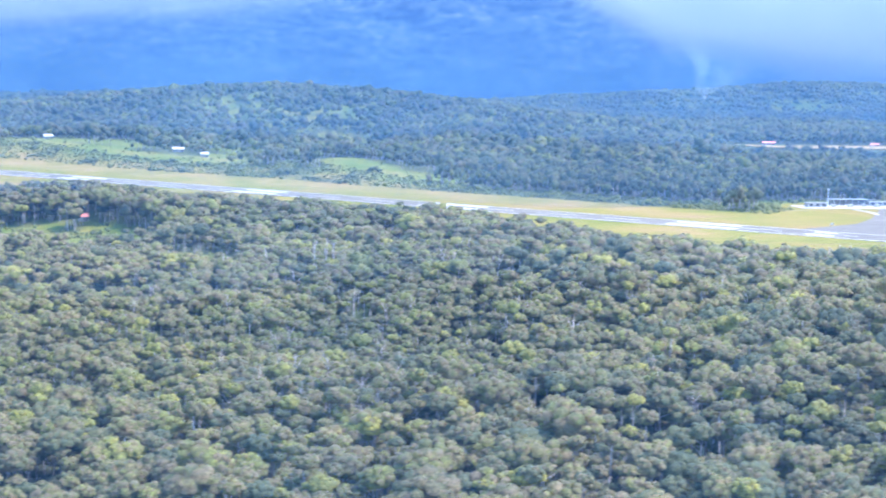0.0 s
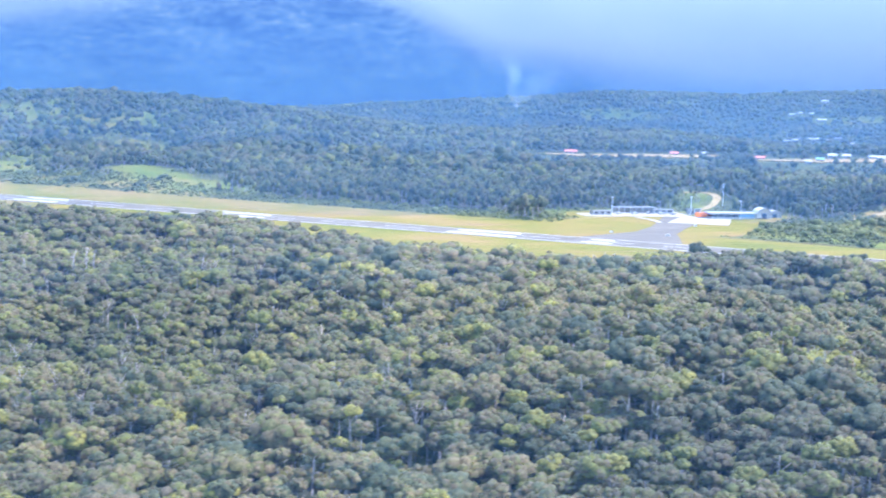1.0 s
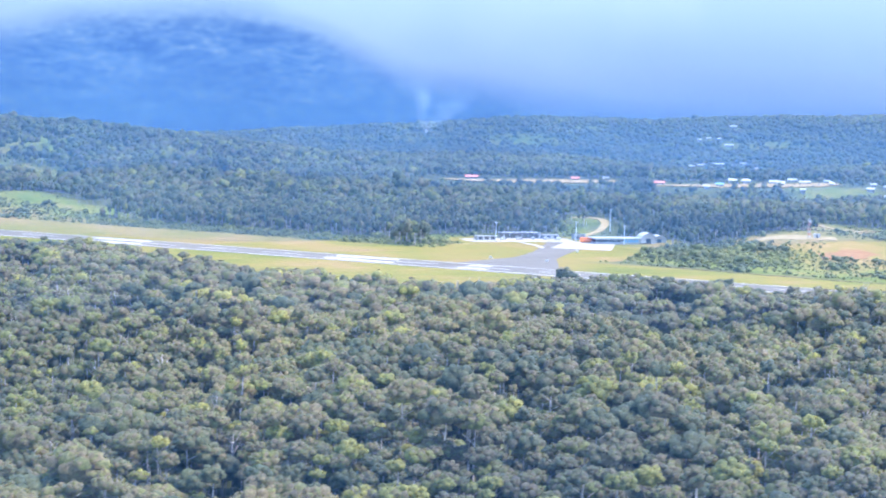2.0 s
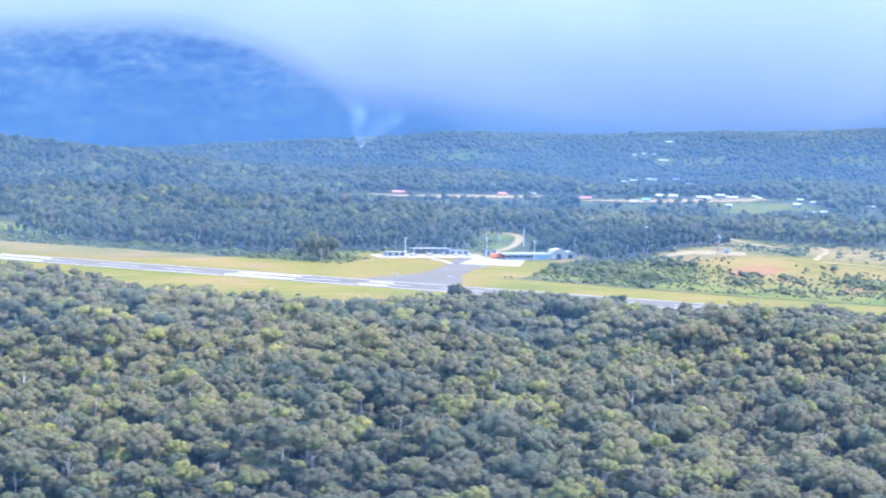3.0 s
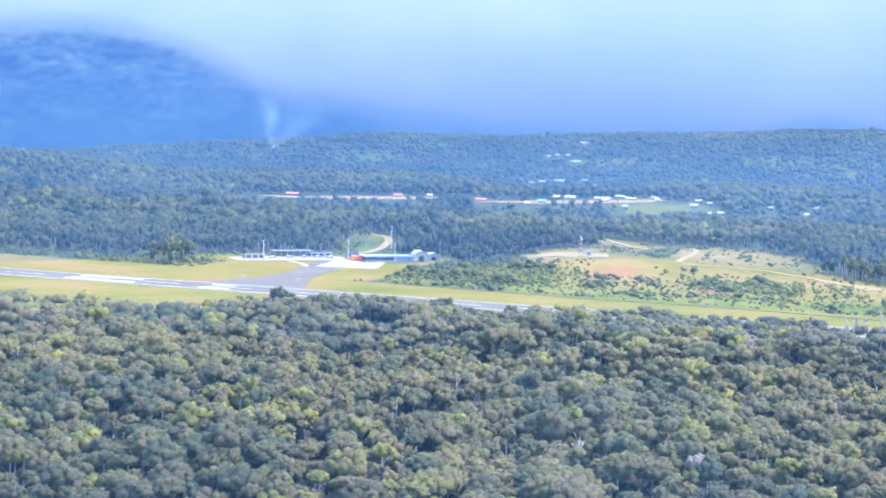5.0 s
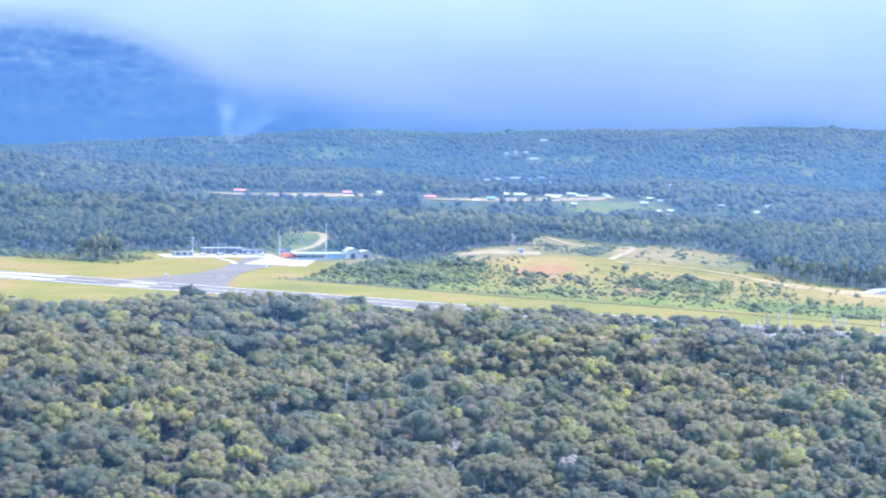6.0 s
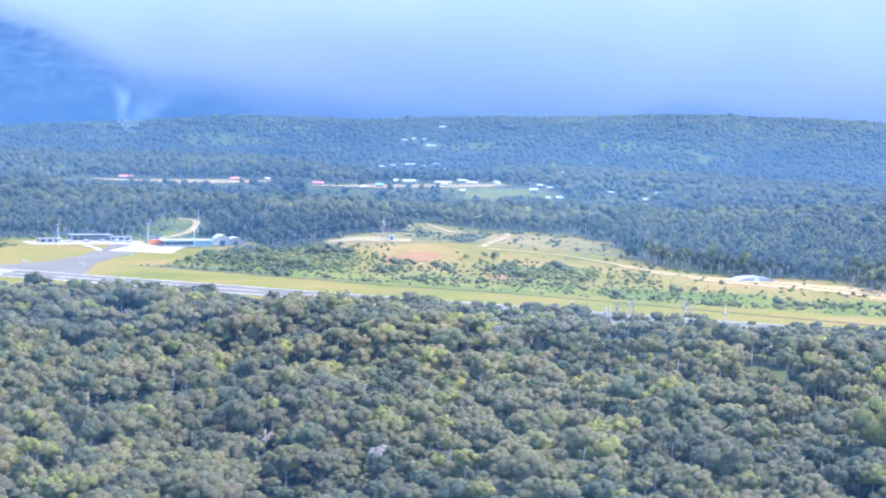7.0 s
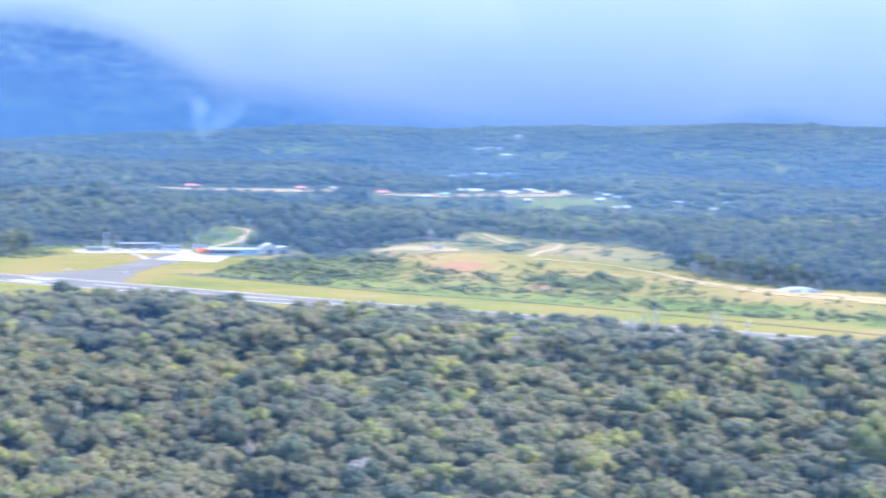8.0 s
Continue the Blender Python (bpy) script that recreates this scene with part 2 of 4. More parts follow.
def forest_edge(x, y, s):
    """How far from the runway the tall trees begin on the near side."""
    line = np.interp(s, (0, 200, 300, 380, 430, 480, 540, 600, 650, 700, 755, 775, 800, 830, 900, 1000, 1100, 1200), (-150, -165, -185, -165, -172, -160, -182, -208, -212, -218, -232, -172, -138, -116, -112, -100, -92, -98))
    return line + 7 * wave(x, y, 60, 31) + 6 * wave(x, y, 23, 32)


OPEN_RING = [(640, 1060), (700, 1135), (745, 1128), (775, 1140), (820, 1135), (880, 1165), (915, 1250), (960, 1368), (1012, 1370), (1018, 1270), (1030, 1190), (1026, 1090), (985, 1010), (972, 960), (982, 915), (1012, 885), (1050, 862),
             (1012, 800), (1004, 735), (1060, 640), (940, 600), (860, 700)]
AIRPORT_RING = [(500, 1060), (640, 1040), (712, 1128), (762, 1165), (768, 1192), (705, 1222), (600, 1236), (565, 1205), (520, 1130)]
PATCHES = [(335, 1475, 48, 95), (90, 1600, 175, 150), (205, 1685, 80, 55), (289, 1728, 60, 50), (464, 2180, 50, 70), (325, 2202, 80, 90), (392, 1965, 50, 60), (289, 2304, 60, 60), (2043, 2518, 120, 60), (1778, 2629, 100, 60), (2082, 2364, 100, 50), (925, 2304, 55, 45), (1060, 2186, 75, 50), (1432, 1720, 45, 30), (70, 1850, 110, 90), (395, 1930, 40, 90), (430, 2080, 30, 60), (706, 1240, 14, 26), (724, 1268, 15, 30), (746, 1298, 13, 20), (600, 1235, 60, 26),
           (1040, 1500, 40, 25), (1110, 2220, 90, 60), (1268, 1490, 40, 40), (1700, 1900, 50, 40),
           (700, 2050, 40, 60), (945, 1935, 70, 24), (1060, 1925, 70, 24), (60, 1730, 120, 120)]
rng_pits = np.random.RandomState(91)
for _ in range(80):
    far_, bearing = rng_pits.uniform(1480, 3500), math.radians(rng_pits.uniform(0, 46))
    wide_ = rng_pits.uniform(18, 60) * (0.5 + far_ / 3000)
    PATCHES.append((140 + far_ * math.sin(bearing), -20 + far_ * math.cos(bearing), wide_, wide_ * rng_pits.uniform(0.4, 0.9)))
PITS = [(rng_pits.uniform(60, 760), rng_pits.uniform(420, 900), rng_pits.uniform(6, 12.5)) for _ in range(80)]
GLADES = [(692, 588, 7, 22), (704, 626, 6, 12), (714, 634, 6, 14), (752, 628, 6, 13), (718, 556, 7, 22), (60, 1120, 52, 78), (128, 985, 22, 60), (30, 1190, 40, 30), (770, 655, 9, 75)]


def grown(x, y):
    """How much mown grass and how much rough grass covers the ground at a place."""
    s, n = airfield(x, y)
    mown = step(forest_edge(x, y, s) - 4, forest_edge(x, y, s) + 14, n) * step(98, 84, n + 27 * step(640, 700, s))
    d_apron = np.hypot((x - 652) / 1.3, y - 1178)
    mown = np.maximum(mown, step(62, 50, d_apron))
    mown = np.maximum(mown, inside(x, y, AIRPORT_RING) * 1.0)
    jx, jy = x + 7 * wave(x, y, 50, 14), y + 7 * wave(x, y, 50, 15)
    scrub = inside(jx, jy, OPEN_RING) * 1.0
    uneven = 0.3 * wave(x, y, 70, 12) + 0.22 * wave(x, y, 26, 16)
    for cx, cy, rx, ry in PATCHES:
        q = np.hypot((x - cx) / rx, (y - cy) / ry) + uneven
        scrub = np.maximum(scrub, step(1.1, 0.85, q))
    uneven = 0.2 * wave(x, y, 40, 13)
    for cx, cy, rx, ry in GLADES:
        q = np.hypot((x - cx) / rx, (y - cy) / ry) + uneven
        scrub = np.maximum(scrub, step(1.1, 0.85, q))
    return mown, scrub


def build_ground():
    fine = np.radians(np.linspace(-8, 58, 200))
    rest = np.radians(np.linspace(58, 352, 60)[1:-1])
    ang = np.concatenate([fine, rest])
    rad = np.concatenate([np.linspace(20, 350, 10)[:-1], np.linspace(350, 1500, 130)[:-1], np.linspace(1500, 3400, 100)[:-1], np.linspace(3400, 4950, 40)])
    a, r = np.meshgrid(ang, rad)
    x, y = 140 + r * np.sin(a), -20 + r * np.cos(a)
    z = land(x, y)
    na, nr = len(ang), len(rad)
    verts = np.stack([x.ravel(), y.ravel(), z.ravel()], 1)
    i, j = np.meshgrid(np.arange(na), np.arange(nr - 1))
    p00, p10 = (j * na + i).ravel(), (j * na + (i + 1) % na).ravel()
    p01, p11 = p00 + na, p10 + na
    tris = np.concatenate([np.stack([p00, p01, p11], 1), np.stack([p00, p11, p10], 1)])
    centre = len(verts)
    verts = np.vstack([verts, [[140, -20, float(land(140, -20))]]])
    k = np.arange(na)
    tris = np.vstack([tris, np.stack([np.full(na, centre), k, (k + 1) % na], 1)])
    me = array_mesh("ground", verts, tris, [GROUND], smooth=np.ones(len(tris), bool))
    mown, scrub = grown(verts[:, 0], verts[:, 1])
    me.attributes.new("mown", "FLOAT", "POINT").data.foreach_set("value", mown.astype(np.float32))
    s, n = airfield(verts[:, 0], verts[:, 1])
    ripple = 22 * wave(verts[:, 0], verts[:, 1], 75, 66)
    dry = step(105, 165, n + ripple) * step(700, 760, s) * step(2000, 1500, np.hypot(verts[:, 0], verts[:, 1])) + step(38, 62, n + 0.4 * ripple) * step(560, 480, s) * step(140, 110, n)
    me.attributes.new("dry", "FLOAT", "POINT").data.foreach_set("value", dry.astype(np.float32))
    me.attributes.new("scrub", "FLOAT", "POINT").data.foreach_set("value", scrub.astype(np.float32))
    return tagged(new("ground", me), "rolling valley floor of forest soil, mown airfield grass and scrub", "ground", kind="structure")


ground = build_ground()


def part(name, me, parent, label=""):
    ob = new(name, me)
    ob.parent = parent
    if label:
        ob["label"] = label
    return ob


def empty(name, at, turn=0.0):
    ob = new(name)
    ob.empty_display_size = 1
    ob.matrix_basis = pose(at[0], at[1], at[2], 0, 0, turn)
    return ob


def ribbon(name, pts, widths, material, lift=0.25, ragged=0.0, seed=1, cells=6):
    """A paved or trodden strip along a line of places, laid on the land."""
    rng = np.random.RandomState(seed)
    pts = np.array(pts, float)
    widths = np.broadcast_to(np.asarray(widths, float), (len(pts),))
    seg = np.hypot(*np.diff(pts, axis=0).T)
    u = np.concatenate([[0], np.cumsum(seg)])
    t = np.linspace(0, u[-1], max(3, int(u[-1] / cells) + 1))
    sm = np.stack([np.interp(t, u, pts[:, 0]), np.interp(t, u, pts[:, 1])], 1)
    for _ in range(3 if len(pts) > 2 else 0):
        sm[1:-1] = (sm[:-2] + 2 * sm[1:-1] + sm[2:]) / 4
    w = np.interp(t, u, widths) / 2
    g = np.gradient(sm, axis=0)
    g /= np.hypot(*g.T)[:, None]
    side = np.stack([-g[:, 1], g[:, 0]], 1)
    verts, faces = [], []
    cols = 4
    for i in range(len(t)):
        l, r = w[i] * (1 + ragged * rng.uniform(-1, 1)), w[i] * (1 + ragged * rng.uniform(-1, 1))
        for k in range(cols + 1):
            f = k / cols
            p = sm[i] + side[i] * (l * (1 - f) - r * f)
            verts.append((p[0], p[1], 0.0))
        if i:
            for k in range(cols):
                a = (i - 1) * (cols + 1) + k
                faces.append((a, a + 1, a + cols + 2, a + cols + 1))
    flat = np.array(verts)
    flat[:, 2] = land(flat[:, 0], flat[:, 1]) + lift
    verts = flat.tolist()
    # a thin skirt gives the strip its edge
    n = len(t)
    base = len(verts)
    for i in range(n):
        for k in (0, cols):
            v = verts[i * (cols + 1) + k]
            verts.append((v[0], v[1], v[2] - lift - 0.3))
    for i in range(1, n):
        for q, k in ((0, 0), (1, cols)):
            a, b = (i - 1) * (cols + 1) + k, i * (cols + 1) + k
            c, d = base + i * 2 + q, base + (i - 1) * 2 + q
            faces.append((a, b, c, d) if q else (b, a, d, c))
    me = hand_mesh(name, verts, faces, material)
    bm = bmesh.new()
    bm.from_mesh(me)
    bmesh.ops.recalc_face_normals(bm, faces=bm.faces)
    if sum(f.normal.z for f in bm.faces) < 0:
        bmesh.ops.reverse_faces(bm, faces=bm.faces)
    bm.to_mesh(me)
    bm.free()
    return me


def field_line(s0, s1, n):
    return [tuple(on_field(s, n)) for s in np.linspace(s0, s1, max(2, int(abs(s1 - s0) / 60)))]


WIDE = 37.0
runway = tagged(new("runway", ribbon("runway", field_line(-520, 1700, -WIDE / 2), WIDE, ASPHALT, 0.18)), "long grey asphalt runway with white paint", "runway", kind="structure")
for off, wd in ((-1.4, 0.9), (-WIDE + 1.2, 1.5)):
    part("edge_line", ribbon("edge_line", field_line(-500, 1690, off), wd, MARKING, 0.215), runway, "white painted edge line")
for s in range(-480, 1660, 50):
    if s not in (400, 600):
        part("centre_dash", ribbon("centre_dash", field_line(s, s + 30, -WIDE / 2), 0.9, MARKING, 0.215), runway)
for s0, s1 in ((18, 62), (204, 246), (376, 428), (572, 622), (668, 688), (-160, -120)):
    for off in (-9.5, -27.0):
        part("marking", ribbon("marking", field_line(s0, s1 if off < -20 else s1 - 4, off), 5.0 if s1 - s0 > 25 else 4.0, MARKING, 0.22), runway, "broad white painted bar")

taxi_pts = [tuple(on_field(690, -5)), (572, 1050), (590, 1070), (617, 1104), (645, 1142), (672, 1176)]
tagged(new("taxiway", ribbon("taxiway", taxi_pts, [75, 46, 28, 25, 30, 40], ASPHALT, 0.14)), "grey asphalt taxiway from the runway to the apron", "taxiway", kind="structure")
tagged(new("apron", ribbon("apron", [(652, 1126), (688, 1178)], [44, 36], CONCRETE, 0.2)), "pale concrete parking apron beside the terminal", "apron", kind="structure")
tagged(new("road", ribbon("road", [(692, 1198), (703, 1226), (716, 1240), (733, 1259), (744, 1270), (754, 1283), (761, 1293), (763, 1303), (760, 1310), (752, 1314), (740, 1316)], [6, 6, 6, 6, 6, 6, 7, 7, 6, 5, 4], GRAVEL, 0.4, 0.1)), "pale gravel access road winding into the trees", "road", kind="structure")


# ---------------------------------------------------------------- trees


def dome(cx, cy, cz, rx, rz, rng, seg=7, rings=3):
    """A lumpy leaf mass: the upper part of a ball. Gives corners, triangles and outward directions."""
    v, f = [(0, 0, 1.0)], []
    for k in range(1, rings + 1):
        th = 0.66 * math.pi * k / rings
        for j in range(seg):
            a = 6.2832 * (j + 0.5 * (k % 2)) / seg
            q = rng.uniform(0.84, 1.15)
            v.append((q * math.sin(th) * math.cos(a), q * math.sin(th) * math.sin(a), q * math.cos(th)))
    for j in range(seg):
        f.append((0, 1 + j, 1 + (j + 1) % seg))
    for k in range(rings - 1):
        for j in range(seg):
            a, b = 1 + k * seg + j, 1 + k * seg + (j + 1) % seg
            c, d = a + seg, b + seg
            f += [(a, c, d), (a, d, b)]
    v = np.array(v)
    return v * (rx, rx, rz) + (cx, cy, cz), f, v


def tube(p, q, r0, r1, seg=5):
    p, q = np.array(p, float), np.array(q, float)
    d = (q - p) / np.linalg.norm(q - p)
    u = np.cross(d, (0.3, 0.9, 0.2))
    u /= np.linalg.norm(u)
    w = np.cross(d, u)
    v, f = [], []
    for c, r in ((p, r0), (q, r1)):
        for j in range(seg):
            a = 6.2832 * j / seg
            v.append(tuple(c + r * (u * math.cos(a) + w * math.sin(a))))
    for j in range(seg):
        a, b = j, (j + 1) % seg
        f += [(a, b, seg + b), (a, seg + b, seg + a)]
    return v, f


class Pieces:
    """Triangles gathered from many pieces, with the way that each corner faces."""

    def __init__(self):
        self.v, self.f, self.n = [], [], []
        self.count = 0

    def add(self, v, f, n=None):
        v = np.array(v, float)
        if n is None:
            n = (v - v.mean(0)) * (1, 1, 0.02) + (0, 0, 1e-4)
        self.v.append(v)
        self.f.append(np.array(f, int) + self.count)
        self.n.append(n / np.linalg.norm(n, axis=1)[:, None])
        self.count += len(v)

    def arrays(self):
        return np.vstack(self.v), np.vstack(self.f), np.vstack(self.n)


def tufts(lobes, count, size, rng):
    """Leaf bunches, a ragged triangle each, over the skins of the lobes."""
    lb = np.array(lobes)
    which = rng.choice(len(lb), count, p=lb[:, 3] ** 2 / np.sum(lb[:, 3] ** 2))
    th, a = np.arccos(rng.uniform(-0.35, 1, count)), rng.uniform(0, 6.2832, count)
    nrm = np.stack([np.sin(th) * np.cos(a), np.sin(th) * np.sin(a), np.cos(th)], 1)
    c = lb[which, :3] + nrm * lb[which][:, (3, 3, 4)] * rng.uniform(0.88, 1.14, (count, 1))
    nn = nrm + rng.normal(0, 0.5, (count, 3))
    nn /= np.linalg.norm(nn, axis=1)[:, None]
    u = np.cross(nn, rng.normal(0, 1, (count, 3)))
    u /= np.linalg.norm(u, axis=1)[:, None]
    w = np.cross(nn, u)
    h = (size * rng.uniform(0.55, 1.35, count))[:, None]
    q = rng.uniform(0.5, 1.0, (count, 1))
    v = np.stack([c - w * h * q, c + u * h * 0.95 + w * h * 0.25, c - u * h * 0.95 + w * h * rng.uniform(0.1, 0.8, (count, 1))], 1).reshape(-1, 3)
    return v, np.arange(count * 3).reshape(-1, 3), np.repeat(nn, 3, 0)


def crown_shape(rng, lobes_n, count, size, deep, seg, spread):
    """A crown of unit radius about its middle: leaf masses bunched over a dome, under a skin of leaf bunches. deep: its height to its width."""
    lobes = [(0.0, 0.0, -0.10 * deep, 0.70, 0.74 * deep)]
    turn = rng.uniform(0, 6.28)
    for k in range(lobes_n):
        u = (k + rng.uniform(0.2, 0.8)) / lobes_n
        th = math.acos(1 - 1.18 * u)
        a = turn + 2.4 * k + rng.uniform(-0.4, 0.4)
        d = rng.uniform(0.58, 0.80)
        r = spread * rng.uniform(0.7, 1.3)
        lobes.append((d * math.sin(th) * math.cos(a), d * math.sin(th) * math.sin(a), d * math.cos(th) * deep, r, r * rng.uniform(0.7, 1.0)))
    p = Pieces()
    for x, y, z, rx, rz in lobes:
        p.add(*dome(x, y, z, rx, rz, rng, seg, 2))
    if count:
        p.add(*tufts(lobes, count, size, rng))
    v, f, n = p.arrays()
    whole = v * (1, 1, 1 / deep) + (0, 0, 0.45)
    n = 0.62 * n + 0.62 * whole / np.linalg.norm(whole, axis=1)[:, None] + (0, 0, 0.12)
    return v, f, n / np.linalg.norm(n, axis=1)[:, None]


def trunk_shape(rng, height, r, limbs=3, reach=2.6):
    p = Pieces()
    lean = rng.uniform(-0.06, 0.06, 2) * height
    top = np.array((lean[0], lean[1], height))
    mid = top * (0.5, 0.5, 0.55)
    p.add(*tube((0, 0, -1.0), mid, r, r * 0.75))
    p.add(*tube(mid, top, r * 0.75, r * 0.4))
    for k in range(limbs):
        a = rng.uniform(0, 6.2832)
        b = mid + (top - mid) * rng.uniform(0.3, 0.9)
        p.add(*tube(b, b + np.array((math.cos(a) * reach, math.sin(a) * reach, rng.uniform(1.2, 2.6))), r * 0.4, r * 0.16, 4))
    return p.arrays()


class Tree:
    """One grown tree as arrays: crown and trunk. The kind of crown gives its leaf masses, bunches for each square metre, their size in metres, corners round a mass."""

    CROWNS = {"near": (16, 3.6, 0.58, 5, 0.25), "mid": (11, 2.0, 0.72, 4, 0.29), "edge": (7, 1.1, 0.9, 4, 0.36), "low": (1, 0.4, 1.4, 5, 0.5), "wood": (3, 0.9, 0.95, 4, 0.44), "valley": (1, 0.35, 1.3, 4, 0.5), "hill": (0, 0.06, 2.2, 5, 0.5), "bush": (1, 1.5, 0.9, 4, 0.55)}

    def __init__(self, seed, radius, height, kind, deep=(0.50, 0.95), trunk=0.28):
        rng = np.random.RandomState(seed)
        lobes, thick, size, seg, spread = self.CROWNS[kind]
        deep = rng.uniform(*deep)
        v, f, n = crown_shape(rng, lobes, int(thick * radius * radius), size / radius, deep, seg, spread)
        v = v * radius
        v[:, 2] += height - v[:, 2].max()
        self.crown = (v, f, n)
        if kind in ("near", "mid", "edge"):
            self.trunk = trunk_shape(rng, height - radius * 0.7 * deep, trunk, 2 if kind == "near" else 0)
        else:
            p = Pieces()
            p.add(*tube((0, 0, -1), (0, 0, max(0.5, height - radius * deep)), 0.022 * height, 0.015 * height, 3))
            self.trunk = p.arrays() if kind != "hill" else None


def sprays(n):
    """Small steps in hue from one leaf bunch to the next."""
    return np.repeat(np.random.RandomState(n).normal(0, 0.11, n // 3 + 1), 3)[:n]


def forest(name, places, kinds, leaf, label):
    """Many trees as one mesh: places are rows of x, y, z, size, turn, kind, tint."""
    vs, fs, ms, ts, ns = [], [], [], [], []
    base = 0
    for k, tree in enumerate(kinds):
        sel = places[places[:, 5] == k].astype(np.float32)
        if not len(sel):
            continue
        for which, (v, f, n) in enumerate((tree.crown, tree.trunk) if tree.trunk else (tree.crown,)):
            v, n = v.astype(np.float32), n.astype(np.float32)
            c, sn = np.cos(sel[:, 4])[:, None], np.sin(sel[:, 4])[:, None]
            x = (v[None, :, 0] * c - v[None, :, 1] * sn) * sel[:, 3:4] + sel[:, 0:1]
            y = (v[None, :, 0] * sn + v[None, :, 1] * c) * sel[:, 3:4] + sel[:, 1:2]
            z = v[None, :, 2] * sel[:, 3:4] + sel[:, 2:3]
            vs.append(np.stack([x, y, z], 2).reshape(-1, 3))
            fs.append((f[None] + (np.arange(len(sel)) * len(v))[:, None, None]).reshape(-1, 3) + base)
            base += len(v) * len(sel)
            ms.append(np.full(len(f) * len(sel), which))
            ts.append((sel[:, 6:7] + sprays(len(v))[None]).ravel())
            ns.append(np.stack([n[None, :, 0] * c - n[None, :, 1] * sn, n[None, :, 0] * sn + n[None, :, 1] * c, np.repeat(n[None, :, 2], len(sel), 0)], 2).reshape(-1, 3))
    me = array_mesh(name, np.vstack(vs), np.vstack(fs), [leaf, BARK], np.concatenate(ms), np.concatenate(ts), normals=np.vstack(ns))
    return tagged(new(name, me), label, "forest", kind="stuff")


def scatter(x0, x1, y0, y1, gap, rng, jitter=0.52):
    nx, ny = int((x1 - x0) / gap), int((y1 - y0) / (gap * 0.87))
    i, j = np.meshgrid(np.arange(nx), np.arange(ny))
    x = x0 + (i + 0.5 * (j % 2) + rng.uniform(-jitter, jitter, i.shape)) * gap
    y = y0 + (j + rng.uniform(-jitter, jitter, i.shape)) * gap * 0.87
    return x.ravel(), y.ravel()


def in_view(x, y, near, far, spare=1.5, soft=0.0):
    """Inside the wedge of land that the flight overlooks."""
    d = np.hypot(x - 140, y + 20) + soft * wave(x, y, 190, 71) + soft * wave(x, y, 37, 72)
    a0 = np.degrees(np.arctan2(x - 0, y))
    a1 = np.degrees(np.arctan2(x - 256, y + 38))
    return (d > near) & (d < far) & (a0 > 0.6 - spare) & (a1 < 44.2 + spare)


def girth(k, n):
    """Crown radii: many small crowns, a few wide ones."""
    return 2.7 + 3.9 * ((k * 5 % n) / (n - 1)) ** 1.8


rng = np.random.RandomState(11)
KINDS_NEAR = [Tree(100 + k, girth(k, 16), 16.0 + (k % 4) * 1.6, "near") for k in range(16)]
KINDS_MID = [Tree(200 + k, girth(k, 14), 15.6 + (k % 4) * 1.5, "mid") for k in range(14)]
KINDS_EDGE = [Tree(800 + k, girth(k, 12) + 0.3, 15.6 + (k % 4) * 1.3, "edge") for k in range(12)]
KINDS_LOW = [Tree(600 + k, 5.4, 10.5 + (k % 3) * 1.3, "low") for k in range(8)]
KINDS_WOOD = [Tree(300 + k, 1.9 + 0.42 * (k % 5), 9.6 + (k % 4) * 1.3, "wood", (1.0, 1.9)) for k in range(12)]
KINDS_VALLEY = [Tree(340 + k, 3.6 + 0.5 * (k % 4), 9.0 + (k % 4) * 1.4, "valley", (0.8, 1.6)) for k in range(12)]
KINDS_HILL = [Tree(400 + k, 5.2 + 0.6 * (k % 4), 7.5 + 1.1 * (k % 3), "hill", (0.6, 1.0)) for k in range(8)]
KINDS_BUSH = [Tree(500 + k, 2.2, 2.0 + 0.3 * (k % 4), "bush", (0.75, 1.25)) for k in range(8)]


def tints(x, y, n, rng):
    """Neighbouring trees share some of their hue."""
    t = 0.41 + 0.17 * wave(x, y, 95, 21) + rng.normal(0, 0.22, n)
    odd = rng.uniform(0, 1, n)
    t = np.where(odd > 0.985, rng.uniform(0.84, 0.93, n), t)
    return np.clip(t, 0.0, 0.99)


# village houses: x, y, length, kind of roof (0 zinc, 1 red, 2 blue, 3 white)
ROW_HOUSES = [(1057, 1935, 10, 1), (1100, 1936, 6, 3), (892, 2124, 14, 3), (932, 1965, 15, 1), (1128, 1853, 13, 1), (1241, 2024, 34, 2), (1262, 1889, 28, 3), (1195, 1826, 9, 2),
              (1310, 1878, 20, 3), (1366, 1928, 12, 3), (1351, 1878, 14, 3), (1400, 1900, 8, 0), (1151, 1782, 7, 3), (1293, 1844, 8, 3), (1279, 1775, 6, 3)]
EAST_HOUSES = [(1375, 1854, 6, 3), (1433, 1879, 6, 0), (1421, 1831, 7, 3), (1382, 1783, 9, 3), (1473, 1892, 6, 3), (1412, 1793, 6, 0), (1503, 1907, 7, 3), (1616, 2080, 7, 3),
               (1534, 1938, 6, 3), (1389, 1760, 5, 3), (1406, 1761, 8, 3), (1501, 1793, 9, 0), (1576, 1787, 18, 0), (1517, 1739, 6, 3), (1121, 1716, 9, 3), (1193, 1678, 7, 3)]
